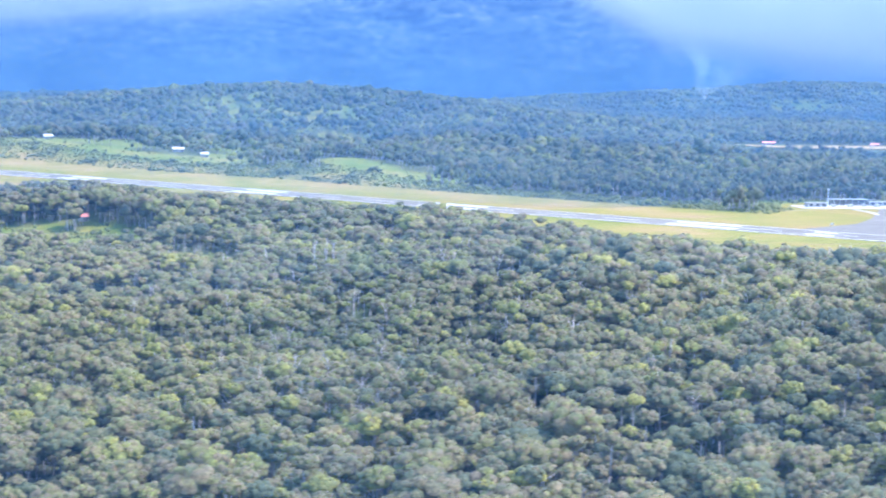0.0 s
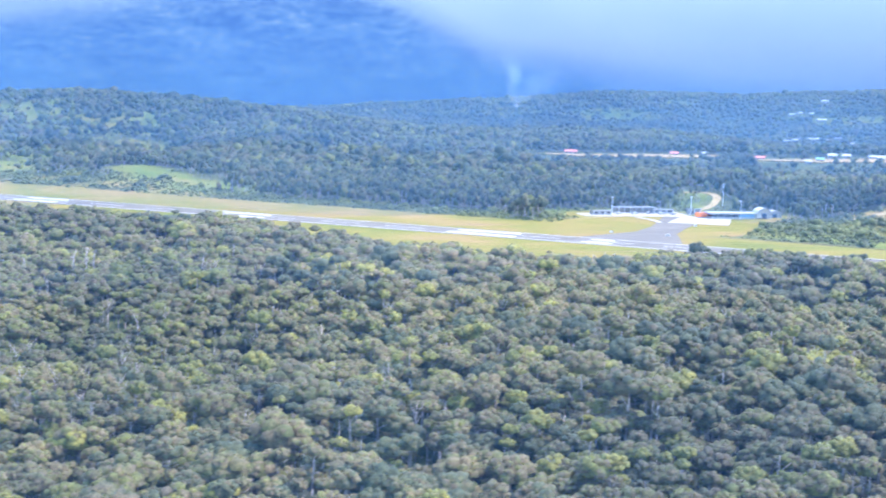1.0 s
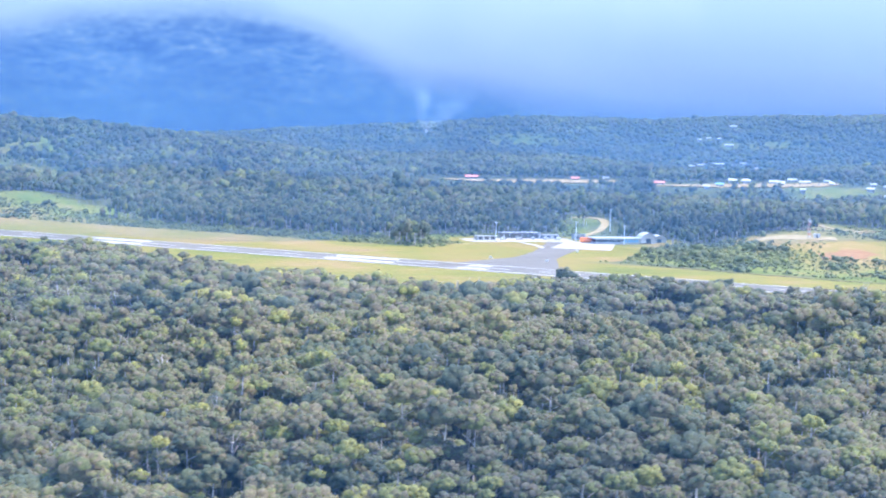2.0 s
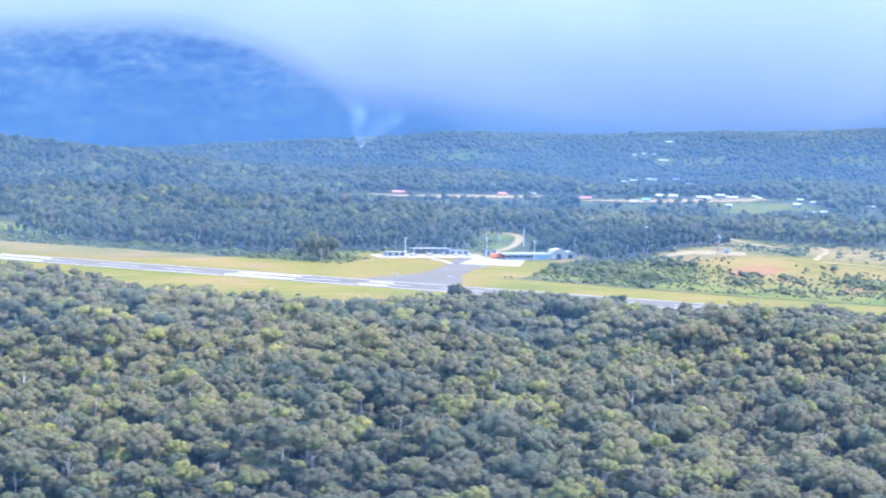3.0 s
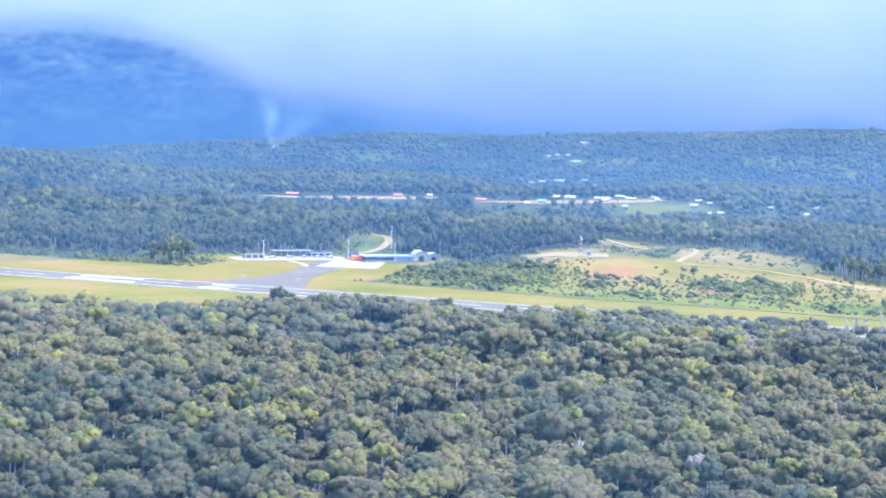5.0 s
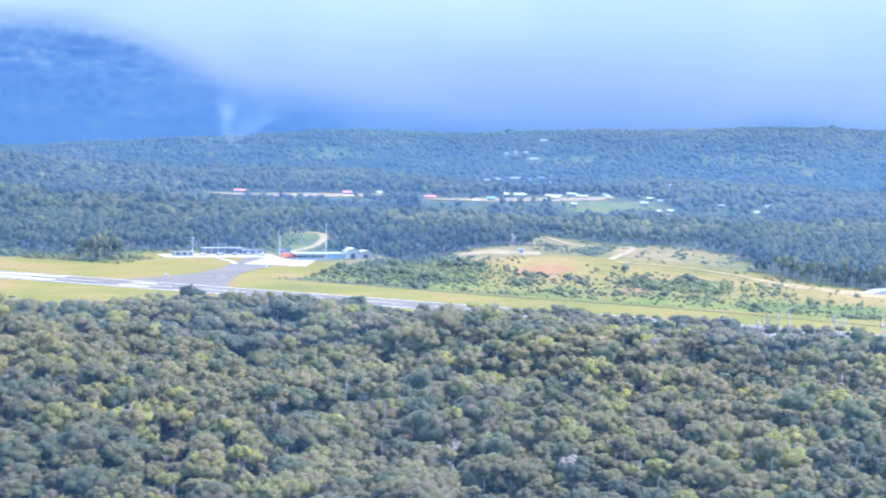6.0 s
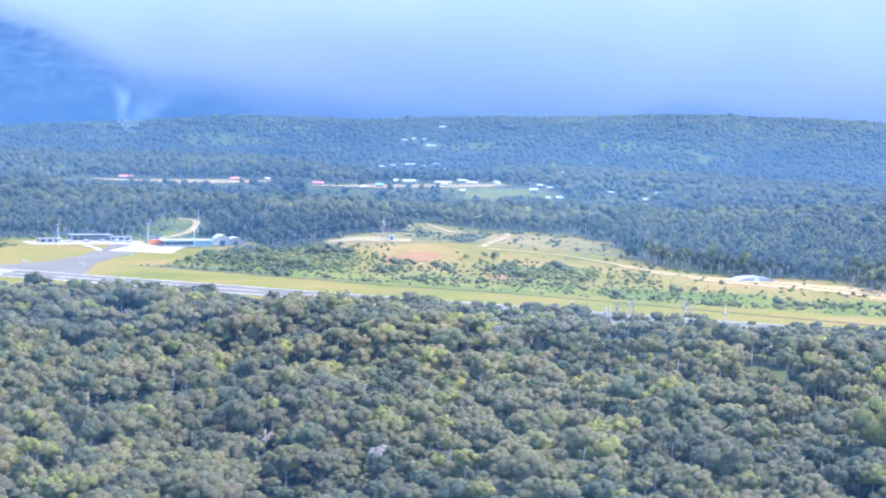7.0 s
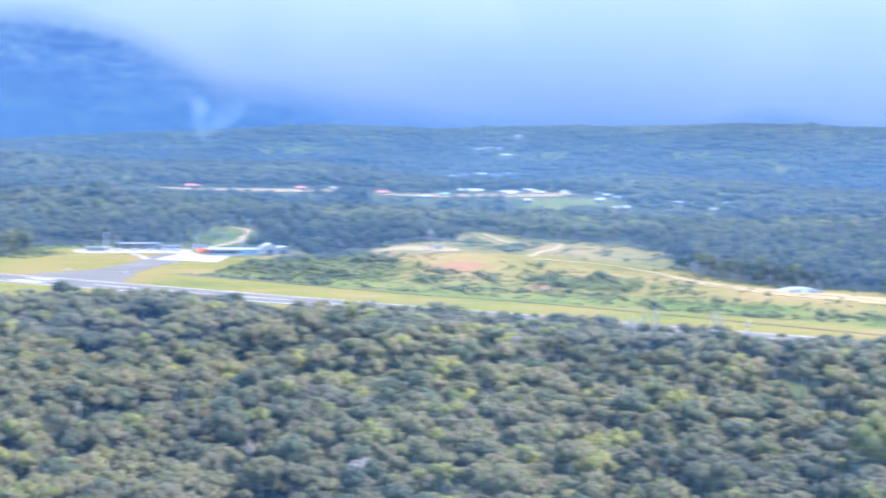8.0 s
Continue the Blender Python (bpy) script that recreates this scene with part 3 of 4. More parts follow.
HILL_HOUSES = [(1500, 2462, 6, 3), (1476, 2367, 9, 3), (1511, 2397, 11, 3), (1550, 2411, 20, 3), (1552, 2379, 11, 3), (1587, 2396, 11, 0), (1550, 2296, 10, 3), (1466, 2184, 7, 3),
               (1707, 2732, 8, 3), (1731, 2741, 8, 3), (1744, 2727, 7, 3), (1710, 2639, 16, 3), (1249, 2219, 5, 3), (1849, 2850, 14, 3), (1901, 3120, 12, 3)]
NEAR_HOUSES = [(875, 1352, 7, 3), (931, 1396, 12, 3), (958, 1425, 9, 3), (283, 1953, 13, 3), (203, 1775, 11, 3), (223, 1726, 7, 3), (81, 1870, 9, 3), (629, 2326, 9, 3),
               (75, 1209, 6, 1)]
CLEARINGS = [(x, y, 4 + w * 0.6) for x, y, w, k in ROW_HOUSES + EAST_HOUSES + HILL_HOUSES + NEAR_HOUSES] + [(1272, 2950, 30)]
STRIPS = ((895, 1945, 1110, 1926, 42), (1125, 1858, 1395, 1894, 38), (703, 1222, 761, 1296, 9), (761, 1296, 746, 1316, 8))
GARDENS = ((716, 1218, 752, 1272, 15), (870, 1880, 1095, 1860, 50), (1100, 1780, 1365, 1812, 26))


def near_line(x, y, x0, y0, x1, y1, w):
    q = np.clip(((x - x0) * (x1 - x0) + (y - y0) * (y1 - y0)) / ((x1 - x0) ** 2 + (y1 - y0) ** 2), 0, 1)
    return np.hypot(x - x0 - q * (x1 - x0), y - y0 - q * (y1 - y0)) < w


def cleared(x, y):
    """Open ground round each house and along the village strips."""
    out = np.zeros(np.shape(x), bool)
    for hx, hy, r in CLEARINGS:
        out |= np.hypot(x - hx, y - hy) < r + 3
    for strip in STRIPS:
        out |= near_line(x, y, *strip)
    return out


def gardened(x, y):
    """Low growth downhill of the houses, that leaves them in sight."""
    out = np.zeros(np.shape(x), bool)
    for hx, hy, r in CLEARINGS:
        d = math.hypot(hx - 150, hy + 20)
        ux, uy = (hx - 150) / d, (hy + 20) / d
        a, c = (x - hx) * ux + (y - hy) * uy, (x - hx) * uy - (y - hy) * ux
        out |= (np.abs(c) < r + 3) & (a > -r - 45) & (a < r)
    for strip in GARDENS:
        out |= near_line(x, y, *strip)
    return out


def wooded(x, y):
    """Where tall trees stand."""
    s, n = airfield(x, y)
    mown, scrub = grown(x, y)
    edge = forest_edge(x, y, s)
    near = n < edge
    reeds = (s < 560) & (n < 135)
    far = (n > 92) & (mown < 0.3) & ~reeds
    stray = (wave(x, y, 31, 33) > 0.35) & (n > 60) & (y > 2000)
    pit = np.zeros(np.shape(x), bool)
    for px, py, r in PITS:
        pit |= np.hypot(x - px, (y - py) / 1.5) < r
    return (near | far) & ((scrub < 0.35) | stray) & ~cleared(x, y) & ~pit


def grow(x0, x1, y0, y1, gap, near, far, kinds, rng, side, size=(0.84, 1.16), soft=0.0):
    x, y = scatter(x0, x1, y0, y1, gap, rng)
    s, n = airfield(x, y)
    keep = in_view(x, y, near, far, 1.5, soft) & wooded(x, y) & ((n < 0) if side < 0 else (n > 0))
    x, y = x[keep], y[keep]
    k = len(x)
    sz = rng.uniform(size[0], size[1], k) * (1 + 0.13 * wave(x, y, 45, 41))
    sz = sz * np.where(rng.uniform(0, 1, k) > 0.93, rng.uniform(1.12, 1.3, k), 1.0)
    s, n = airfield(x, y)
    young = step(340, 150, x) * step(420, 640, y) * (n < 0)
    sz = sz * (1 - 0.25 * young)
    hue = np.clip(tints(x, y, k, rng) + 0.10 * young, 0, 0.99)
    hue = np.where(rng.uniform(0, 1, k) < 0.65 * young, rng.uniform(0.46, 0.80, k), hue)
    if side > 0:
        low = gardened(x, y)
        sz = np.where(low, rng.uniform(0.12, 0.26, k), sz)
    if side < 0:
        rim = step(-95, -38, n - forest_edge(x, y, s))
        sz = sz * (1 - rim) + rim * (14.8 - land(x, y)) / 18.0 * rng.uniform(0.80, 1.08, k)
    return np.stack([x, y, land(x, y) - 0.4, sz, rng.uniform(0, 6.283, k), rng.randint(0, len(kinds), k), hue], 1)


near_rows = grow(-40, 720, 200, 760, 6.2, 370, 560, KINDS_NEAR, rng, -1, (0.74, 1.22))
mid_rows = grow(-40, 1000, 200, 1300, 6.4, 560, 800, KINDS_MID, rng, -1, (0.76, 1.2))
edge_rows = grow(-40, 1000, 400, 1300, 6.7, 800, 1350, KINDS_EDGE, rng, -1, (0.78, 1.18))
low_rows = grow(-40, 1000, 200, 1300, 10.0, 370, 1350, KINDS_LOW, rng, -1)
wood_rows = grow(-60, 1900, 700, 2400, 5.4, 700, 1550, KINDS_WOOD, rng, 1, (0.65, 1.35), 60)
valley_rows = grow(-60, 2200, 1200, 2900, 8.4, 1550, 2350, KINDS_VALLEY, rng, 1, (0.62, 1.38), 60)
hill_rows = grow(-60, 3400, 1400, 4000, 10.5, 2350, 3750, KINDS_HILL, rng, 1, (0.65, 1.3), 60)

# the trees of the nearest stretch stand singly
order = np.argsort(np.hypot(near_rows[:, 0] - 140, near_rows[:, 1] + 20))
single = np.zeros(len(near_rows), bool)
single[order[:290]] = True
single_rows, near_rows = near_rows[single], near_rows[~single]
TINT_WORDS = ((0.2, "dark bluish-green"), (0.42, "dull green"), (0.62, "grey-green"), (0.76, "fresh green"), (0.88, "brownish-green"), (1.1, "bright lime-green"))


def tree_thing(name, tree, tint, leaf, label, category, group=""):
    """A tree of its own: trunk and crown under an Empty at its foot."""
    ob = empty(name, (0, 0, 0))
    v, f, n = tree.trunk
    part("trunk", array_mesh("trunk", v, f, [BARK], normals=n), ob)
    v, f, n = tree.crown
    crown = array_mesh("crown", v, f, [leaf], tint=np.clip(tint + sprays(len(v)), 0, 1), normals=n)
    part("crown", crown, ob)
    return tagged(ob, label, category, group)


made_trees = {}
for x, y, z, size, turn, kind, tint in single_rows:
    level = int(tint * 9.99)
    key = (int(kind) % 5, level)
    m = pose(x, y, z, 0, 0, math.degrees(turn)) @ Matrix.Scale(size, 4)
    if key not in made_trees:
        word = next(w for lim, w in TINT_WORDS if tint < lim)
        ob = tree_thing("rainforest_tree", KINDS_NEAR[int(kind) % 5], (level + 0.5) / 10, LEAF, "tall rainforest tree with a domed %s crown" % word, "tree", "rainforest trees")
        ob.matrix_basis = m
        made_trees[key] = ob
    else:
        copy_thing(made_trees[key], pose(x, y, z, 0, 0, math.degrees(turn))).scale = (size, size, size)

forest("rainforest_near", near_rows, KINDS_NEAR, LEAF, "dense mixed green rainforest canopy with domed crowns")
forest("rainforest_beyond", mid_rows, KINDS_MID, LEAF, "dense green rainforest canopy of domed crowns further off")
forest("rainforest_edge", edge_rows, KINDS_EDGE, LEAF, "dense green rainforest along the airfield grass")
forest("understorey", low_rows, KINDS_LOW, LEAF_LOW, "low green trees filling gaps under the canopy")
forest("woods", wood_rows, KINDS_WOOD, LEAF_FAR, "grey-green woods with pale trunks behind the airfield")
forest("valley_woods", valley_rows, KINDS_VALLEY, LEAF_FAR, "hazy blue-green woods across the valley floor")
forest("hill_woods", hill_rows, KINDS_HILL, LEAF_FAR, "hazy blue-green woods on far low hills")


def grow_bushes():
    """Scrub on the open ground: thick in some patches, thin in others."""
    rng = np.random.RandomState(17)
    x, y = scatter(-60, 1250, 560, 2000, 3.4, rng, 0.55)
    s, n = airfield(x, y)
    mown, scrub = grown(x, y)
    thick = 0.15 + 0.28 * np.clip(wave(x, y, 90, 61) + 0.3, 0, 1)
    for cx, cy, rx, ry, k in ((745, 1055, 75, 78, 1.0), (690, 1085, 48, 48, 1.0), (862, 935, 38, 42, 0.9), (950, 905, 30, 40, 0.55), (795, 985, 60, 40, 0.5), (880, 1085, 25, 25, 0.7), (70, 1700, 190, 200, 0.05), (335, 1480, 60, 110, 0.08), (1000, 760, 70, 90, 0.07), (985, 840, 60, 50, 0.06),
                              (850, 1040, 70, 40, 0.05), (930, 1030, 45, 90, 0.06), (950, 870, 40, 70, 0.08), (1000, 1130, 60, 80, 0.10), (810, 1095, 45, 25, 0.08)):
        w = step(1.2, 0.7, np.hypot((x - cx) / rx, (y - cy) / ry))
        thick = thick * (1 - w) + k * w
    thick = np.maximum(thick, 0.72 * step(175, 95, n) * (s > 700) * (0.5 + 0.5 * wave(x, y, 55, 65)))
    reeds = (n > 88) & (n < 145) & (s < 600) & (s > -200)
    fringe = (n > 50) & (n < 150) & (scrub < 0.5) & (mown < 0.2)
    edge = forest_edge(x, y, s)
    rim = (n < edge + 7) & (n > edge - 16)
    keep = (((scrub > 0.6) & (mown < 0.3) & (rng.uniform(0, 1, x.shape) < thick)) | (reeds & (rng.uniform(0, 1, x.shape) < 0.75)) | (fringe & (rng.uniform(0, 1, x.shape) < 0.5))
            | (rim & (rng.uniform(0, 1, x.shape) < 0.6)) | (s < 560) & (n > 125) & (n < 155) & (mown < 0.2))
    for line in ((998, 1347, 985, 1290, 14), (985, 1290, 934, 1179, 14), (934, 1179, 938, 1160, 10), (985, 1232, 975, 1170, 10), (960, 1149, 884, 1058, 9), (884, 1050, 934, 1026, 7), (934, 1026, 947, 945, 7), (947, 945, 1005, 810, 9), (786, 1106, 840, 1082, 14)):
        keep &= ~near_line(x, y, *line)
    keep &= in_view(x, y, 600, 2100) & ~cleared(x, y) & (np.hypot((x - 655) / 1.5, y - 1190) > 42)
    x, y = x[keep], y[keep]
    k = len(x)
    size = 0.74 * (0.28 + 0.95 * rng.uniform(0, 1, k) ** 1.8) * (1 + 0.35 * (wave(x, y, 50, 62) > 0.3)) * np.where(rim[keep], 1.9, 1.0) * np.where(thick[keep] > 0.8, 1.45, 1.0) * np.where(wave(x, y, 34, 64) > 0.55, 1.7, 1.0)
    t = np.clip(0.35 + 0.3 * wave(x, y, 80, 63) + rng.normal(0, 0.2, k), 0, 1)
    rows = np.stack([x, y, land(x, y) - 0.25, size, rng.uniform(0, 6.283, k), rng.randint(0, len(KINDS_BUSH), k), t], 1)
    forest("scrub", rows, KINDS_BUSH, LEAF_SCRUB, "green scrub bushes dotted over rough airfield grass")["category"] = "bushes"


grow_bushes()

# ---------------------------------------------------------------- mountain and cloud far behind


def backdrop_material():
    m = Mat("hazy_mountain_and_cloud_glow", 1.0, 0.0)
    sep = m.n.new("ShaderNodeSeparateXYZ")
    m.l.new(m.pos, sep.inputs[0])
    az = m.math("ARCTAN2", m.math("SUBTRACT", sep.outputs[0], 140.0), m.math("ADD", sep.outputs[1], 20.0))
    az = m.math("MULTIPLY", az, 57.2958)
    el = m.math("MULTIPLY", m.math("SUBTRACT", sep.outputs[2], 113.0), 57.2958 / 4850)
    return m, az, el


def build_backdrop():
    m, az, el = backdrop_material()
    soft = m.noise(0.0016, 4, 0.5)
    wisp = m.noise(0.004, 5, 0.55, (Vector((0, 0, 0)), Vector((0.6, 0.6, 1.6))))
    rough = m.math("MULTIPLY", m.math("SUBTRACT", wisp, 0.5), 1.6)
    # cloud: lavender low down, pale cyan above
    h = m.math("ADD", m.math("MULTIPLY", el, 0.25), m.math("ADD", 0.10, m.math("MULTIPLY", rough, 0.12)))
    cloud = m.ramp(h, (0.0, (0.34, 0.54, 0.92)), (0.16, (0.39, 0.61, 0.95)), (0.42, (0.44, 0.70, 0.97)), (0.75, (0.54, 0.84, 1.0)), (1.0, (0.62, 0.92, 1.0)))
    patch = m.ramp(soft, (0.42, (0.93, 0.95, 0.98)), (0.62, (1.05, 1.03, 1.01)))
    cloud = m.mix(1.0, cloud, patch, "MULTIPLY")
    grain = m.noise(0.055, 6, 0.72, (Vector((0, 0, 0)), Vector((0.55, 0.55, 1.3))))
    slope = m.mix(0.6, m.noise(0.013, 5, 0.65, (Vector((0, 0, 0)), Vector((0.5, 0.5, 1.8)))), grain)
    # the blue of distant haze is painted into the mountain's own colour
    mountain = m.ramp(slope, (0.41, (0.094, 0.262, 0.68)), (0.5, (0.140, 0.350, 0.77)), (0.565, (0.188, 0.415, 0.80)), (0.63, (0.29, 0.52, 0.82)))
    # haze painted in low down: a greyer blue mixed towards the foot
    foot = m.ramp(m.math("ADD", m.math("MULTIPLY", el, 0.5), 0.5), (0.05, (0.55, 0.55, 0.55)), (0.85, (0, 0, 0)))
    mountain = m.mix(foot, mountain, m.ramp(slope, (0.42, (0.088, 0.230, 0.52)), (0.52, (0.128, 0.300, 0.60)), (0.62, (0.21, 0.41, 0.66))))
    # outline of the mountain by compass bearing
    cv = m.n.new("ShaderNodeFloatCurve")
    pts = [(-10, 0.3), (-1, 0.55), (3, 0.75), (7, 1.0), (9.5, 1.5), (12, 1.85), (15, 2.0), (16.8, 1.7), (18, 1.25), (19.5, 0.62), (21, 0.12), (23, -0.32), (25, -0.6), (28, -0.85), (31, -1.0), (35, -1.0), (38, -0.55), (41, -1.0), (60, -1.0)]
    c = cv.mapping.curves[0]
    for k, (a, e) in enumerate(pts):
        px, py = (a + 10) / 70, (e + 1) / 4
        if k in (0, len(pts) - 1):
            p = c.points[0 if k == 0 else -1]
            p.location = (px, py)
        else:
            c.points.new(px, py)
    cv.mapping.update()
    m.l.new(m.math("DIVIDE", m.math("ADD", az, 10.0), 70.0), cv.inputs[1])
    top = m.math("SUBTRACT", m.math("MULTIPLY", cv.outputs[0], 4.0), 1.0)
    over = m.math("ADD", m.math("SUBTRACT", el, top), m.math("MULTIPLY", rough, 0.62))
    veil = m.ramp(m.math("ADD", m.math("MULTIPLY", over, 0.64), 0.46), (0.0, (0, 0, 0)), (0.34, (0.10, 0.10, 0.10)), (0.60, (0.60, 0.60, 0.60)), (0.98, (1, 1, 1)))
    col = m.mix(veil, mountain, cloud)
    # the painted colours glow by themselves, unlit by sun and sky
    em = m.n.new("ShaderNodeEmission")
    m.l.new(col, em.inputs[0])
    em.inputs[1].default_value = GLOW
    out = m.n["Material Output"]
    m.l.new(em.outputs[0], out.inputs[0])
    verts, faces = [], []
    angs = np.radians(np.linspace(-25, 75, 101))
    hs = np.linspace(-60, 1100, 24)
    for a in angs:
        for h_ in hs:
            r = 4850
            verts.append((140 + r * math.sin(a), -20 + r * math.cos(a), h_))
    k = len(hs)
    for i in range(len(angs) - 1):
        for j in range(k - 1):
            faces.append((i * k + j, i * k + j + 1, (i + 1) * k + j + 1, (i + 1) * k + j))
    tagged(new("backdrop", hand_mesh("backdrop", verts, faces, m.m, True)), "glowing backdrop of a haze-blue mountain fading into low white cloud", "backdrop", kind="structure")


build_backdrop()


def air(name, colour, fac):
    """Skin for sheets of haze or smoke: lit on both sides, it lets most of the light through."""
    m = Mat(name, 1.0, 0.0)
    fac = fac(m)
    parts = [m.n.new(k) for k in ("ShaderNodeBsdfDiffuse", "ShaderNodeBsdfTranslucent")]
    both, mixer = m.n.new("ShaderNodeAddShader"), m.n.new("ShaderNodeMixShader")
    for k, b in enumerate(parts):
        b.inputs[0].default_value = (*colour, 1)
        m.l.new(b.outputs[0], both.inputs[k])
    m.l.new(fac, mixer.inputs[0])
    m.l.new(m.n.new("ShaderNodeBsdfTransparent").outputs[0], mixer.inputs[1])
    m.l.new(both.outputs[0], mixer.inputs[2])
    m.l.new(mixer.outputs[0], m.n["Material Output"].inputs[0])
    return m.m


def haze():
    """Blue valley haze imitated by added upright sheets one behind another, that thin out upwards."""
    for r, thick, z0, z1 in HAZE_SHEETS:
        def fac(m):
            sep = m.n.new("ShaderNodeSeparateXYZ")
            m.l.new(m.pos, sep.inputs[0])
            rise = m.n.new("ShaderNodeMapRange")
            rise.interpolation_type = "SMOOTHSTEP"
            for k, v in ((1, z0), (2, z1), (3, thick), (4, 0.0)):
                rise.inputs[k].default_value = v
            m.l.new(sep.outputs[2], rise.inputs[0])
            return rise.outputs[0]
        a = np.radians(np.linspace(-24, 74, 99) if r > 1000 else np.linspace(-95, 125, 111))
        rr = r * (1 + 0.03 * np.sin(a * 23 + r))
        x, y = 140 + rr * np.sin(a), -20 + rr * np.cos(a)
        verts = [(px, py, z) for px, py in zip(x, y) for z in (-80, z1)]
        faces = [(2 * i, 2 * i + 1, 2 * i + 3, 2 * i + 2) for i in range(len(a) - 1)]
        # one curved standing sheet, whose blue stands in for light scattered by distance
        tagged(new("haze", hand_mesh("haze", verts, faces, air("blue_haze_sheet", HAZE_BLUE, fac), True)), "see-through blue sheet added to imitate haze in the valley", "haze", kind="stuff")


haze()

# ---------------------------------------------------------------- shapes for built things


def box(x0, x1, y0, y1, z0, z1, bevel=0.0):
    bm = bmesh.new()
    bmesh.ops.create_cube(bm, size=1)
    for v in bm.verts:
        v.co = ((x0 + x1) / 2 + v.co.x * (x1 - x0), (y0 + y1) / 2 + v.co.y * (y1 - y0), (z0 + z1) / 2 + v.co.z * (z1 - z0))
    if bevel:
        bmesh.ops.bevel(bm, geom=bm.edges, offset=bevel, segments=1, affect="EDGES")
    return bm


def done(name, bm, material, parent, label=""):
    me = bpy.data.meshes.new(name)
    bmesh.ops.recalc_face_normals(bm, faces=bm.faces)
    bm.to_mesh(me)
    bm.free()
    me.materials.append(material)
    return part(name, me, parent, label)


def prism(profile, y0, y1):
    """A solid with that outline in x and z, from y0 to y1."""
    bm = bmesh.new()
    a = [bm.verts.new((x, y0, z)) for x, z in profile]
    c = [bm.verts.new((x, y1, z)) for x, z in profile]
    bm.faces.new(a)
    bm.faces.new(c[::-1])
    for k in range(len(a)):
        q = (k + 1) % len(a)
        bm.faces.new((a[k], c[k], c[q], a[q]))
    return bm


def pipe(p, q, r0, r1, seg=8):
    v, f = tube(p, q, r0, r1, seg)
    bm = bmesh.new()
    vs = [bm.verts.new(c) for c in v]
    for t in f:
        bm.faces.new([vs[k] for k in t])
    bm.faces.new(vs[:seg][::-1])
    bm.faces.new(vs[seg:])
    return bm


def facing(x, y):
    """Degrees by which a house turns its long front towards the valley."""
    return -math.degrees(math.atan2(x - 150, y + 20))


ROOFS = (ROOF_GREY, ROOF_RED, ROOF_BLUE, WHITE)
ROOF_WORDS = ("grey zinc", "red sheet", "blue sheet", "white sheet")


def house(x, y, length, kind, turn=None, deep=7.0, high=3.0, group="village houses"):
    """A small gabled house with its long front towards -y."""
    z = float(land(x, y))
    ob = empty("house", (x, y, z), facing(x, y) if turn is None else turn)
    L, D = length * 0.48, deep * 0.48
    done("wall", box(-L, L, -D, D, -1.5, high), WALL_PALE, ob)
    ridge = high + 0.24 * deep
    o = 0.6
    prof = [(-D - o, high - 0.15), (0, ridge), (D + o, high - 0.15), (D + o, high + 0.05), (0, ridge + 0.22), (-D - o, high + 0.05)]
    bm = prism(prof, -L - o, L + o)
    for v in bm.verts:
        v.co = (v.co.y, v.co.x, v.co.z)
    done("roof", bm, ROOFS[kind], ob, "%s gable roof" % ROOF_WORDS[kind])
    bm = prism([(-D, high - 0.02), (D, high - 0.02), (0, ridge - 0.05)], -L, L)
    for v in bm.verts:
        v.co = (v.co.y, v.co.x, v.co.z)
    done("gable", bm, WALL_PALE, ob)
    n = max(1, int(length / 4))
    for k in range(n):
        cx = -L + 2 * L * (k + 0.5) / n
        done("window", box(cx - 0.6, cx + 0.6, -D - 0.05, -D + 0.1, 1.0, 2.1), GLASS_DARK, ob)
    done("door", box(L - 1.5, L - 0.6, -D - 0.06, -D + 0.1, 0.0, 2.1), RUBBER, ob)
    return tagged(ob, "pale-walled house with a %s roof among trees" % ROOF_WORDS[kind], "house", group)


for spec in ROW_HOUSES + EAST_HOUSES + HILL_HOUSES + NEAR_HOUSES:
    house(*spec, deep=9.0 if spec[2] > 20 else 7.0, high=4.0 if spec[2] > 20 else 3.0)

# cleared ground along the village road
tagged(new("village_road", ribbon("village_road", [(886, 1956), (935, 1908), (1000, 1908), (1060, 1910), (1114, 1924)], [12, 58, 74, 62, 22], EARTH, 1.3, 0.12, 3)), "cleared strip of bare reddish earth beside houses", "road", kind="structure")
tagged(new("village_yard", ribbon("village_yard", [(1112, 1836), (1180, 1824), (1260, 1834), (1330, 1850), (1402, 1884)], [16, 58, 66, 58, 20], EARTH, 1.3, 0.12, 4)), "cleared yard of pale earth along a row of houses", "road", kind="structure")
tagged(new("ditch", ribbon("ditch", [(640, 1020), (689, 954), (724, 908), (771, 862), (815, 804), (851, 748), (890, 690), (930, 630)], [2.5, 3, 3, 3.5, 3, 3, 3, 3], DITCH, 0.12, 0.5, 22)), "dark drainage ditch along the mown airfield strip", "ditch", kind="structure")
tagged(new("bare_earth", ribbon("bare_earth", [(786, 1012), (805, 1026), (835, 1034)], [14, 32, 20], DIRT, 0.15, 0.3, 5)), "bare reddish clay patch in the scrub", "bare earth", kind="structure")
tagged(new("bare_earth", ribbon("bare_earth", [(812, 918), (838, 940), (860, 962)], [12, 26, 14], DIRT, 0.15, 0.3, 6)), "bare reddish clay patch in the scrub", "bare earth", kind="structure")
tagged(new("mast_yard", ribbon("mast_yard", [(786, 1106), (812, 1098), (840, 1082)], [14, 24, 16], GRAVEL, 0.2, 0.2, 7)), "levelled pale gravel yard round a radio mast", "yard", kind="structure")
tagged(new("track", ribbon("track", [(998, 1347), (985, 1290), (955, 1215), (934, 1179), (938, 1160)], [5, 5, 5, 4.5, 4], GRAVEL, 0.55, 0.2, 8)), "pale gravel track looping over a grassy mound", "track", kind="structure")
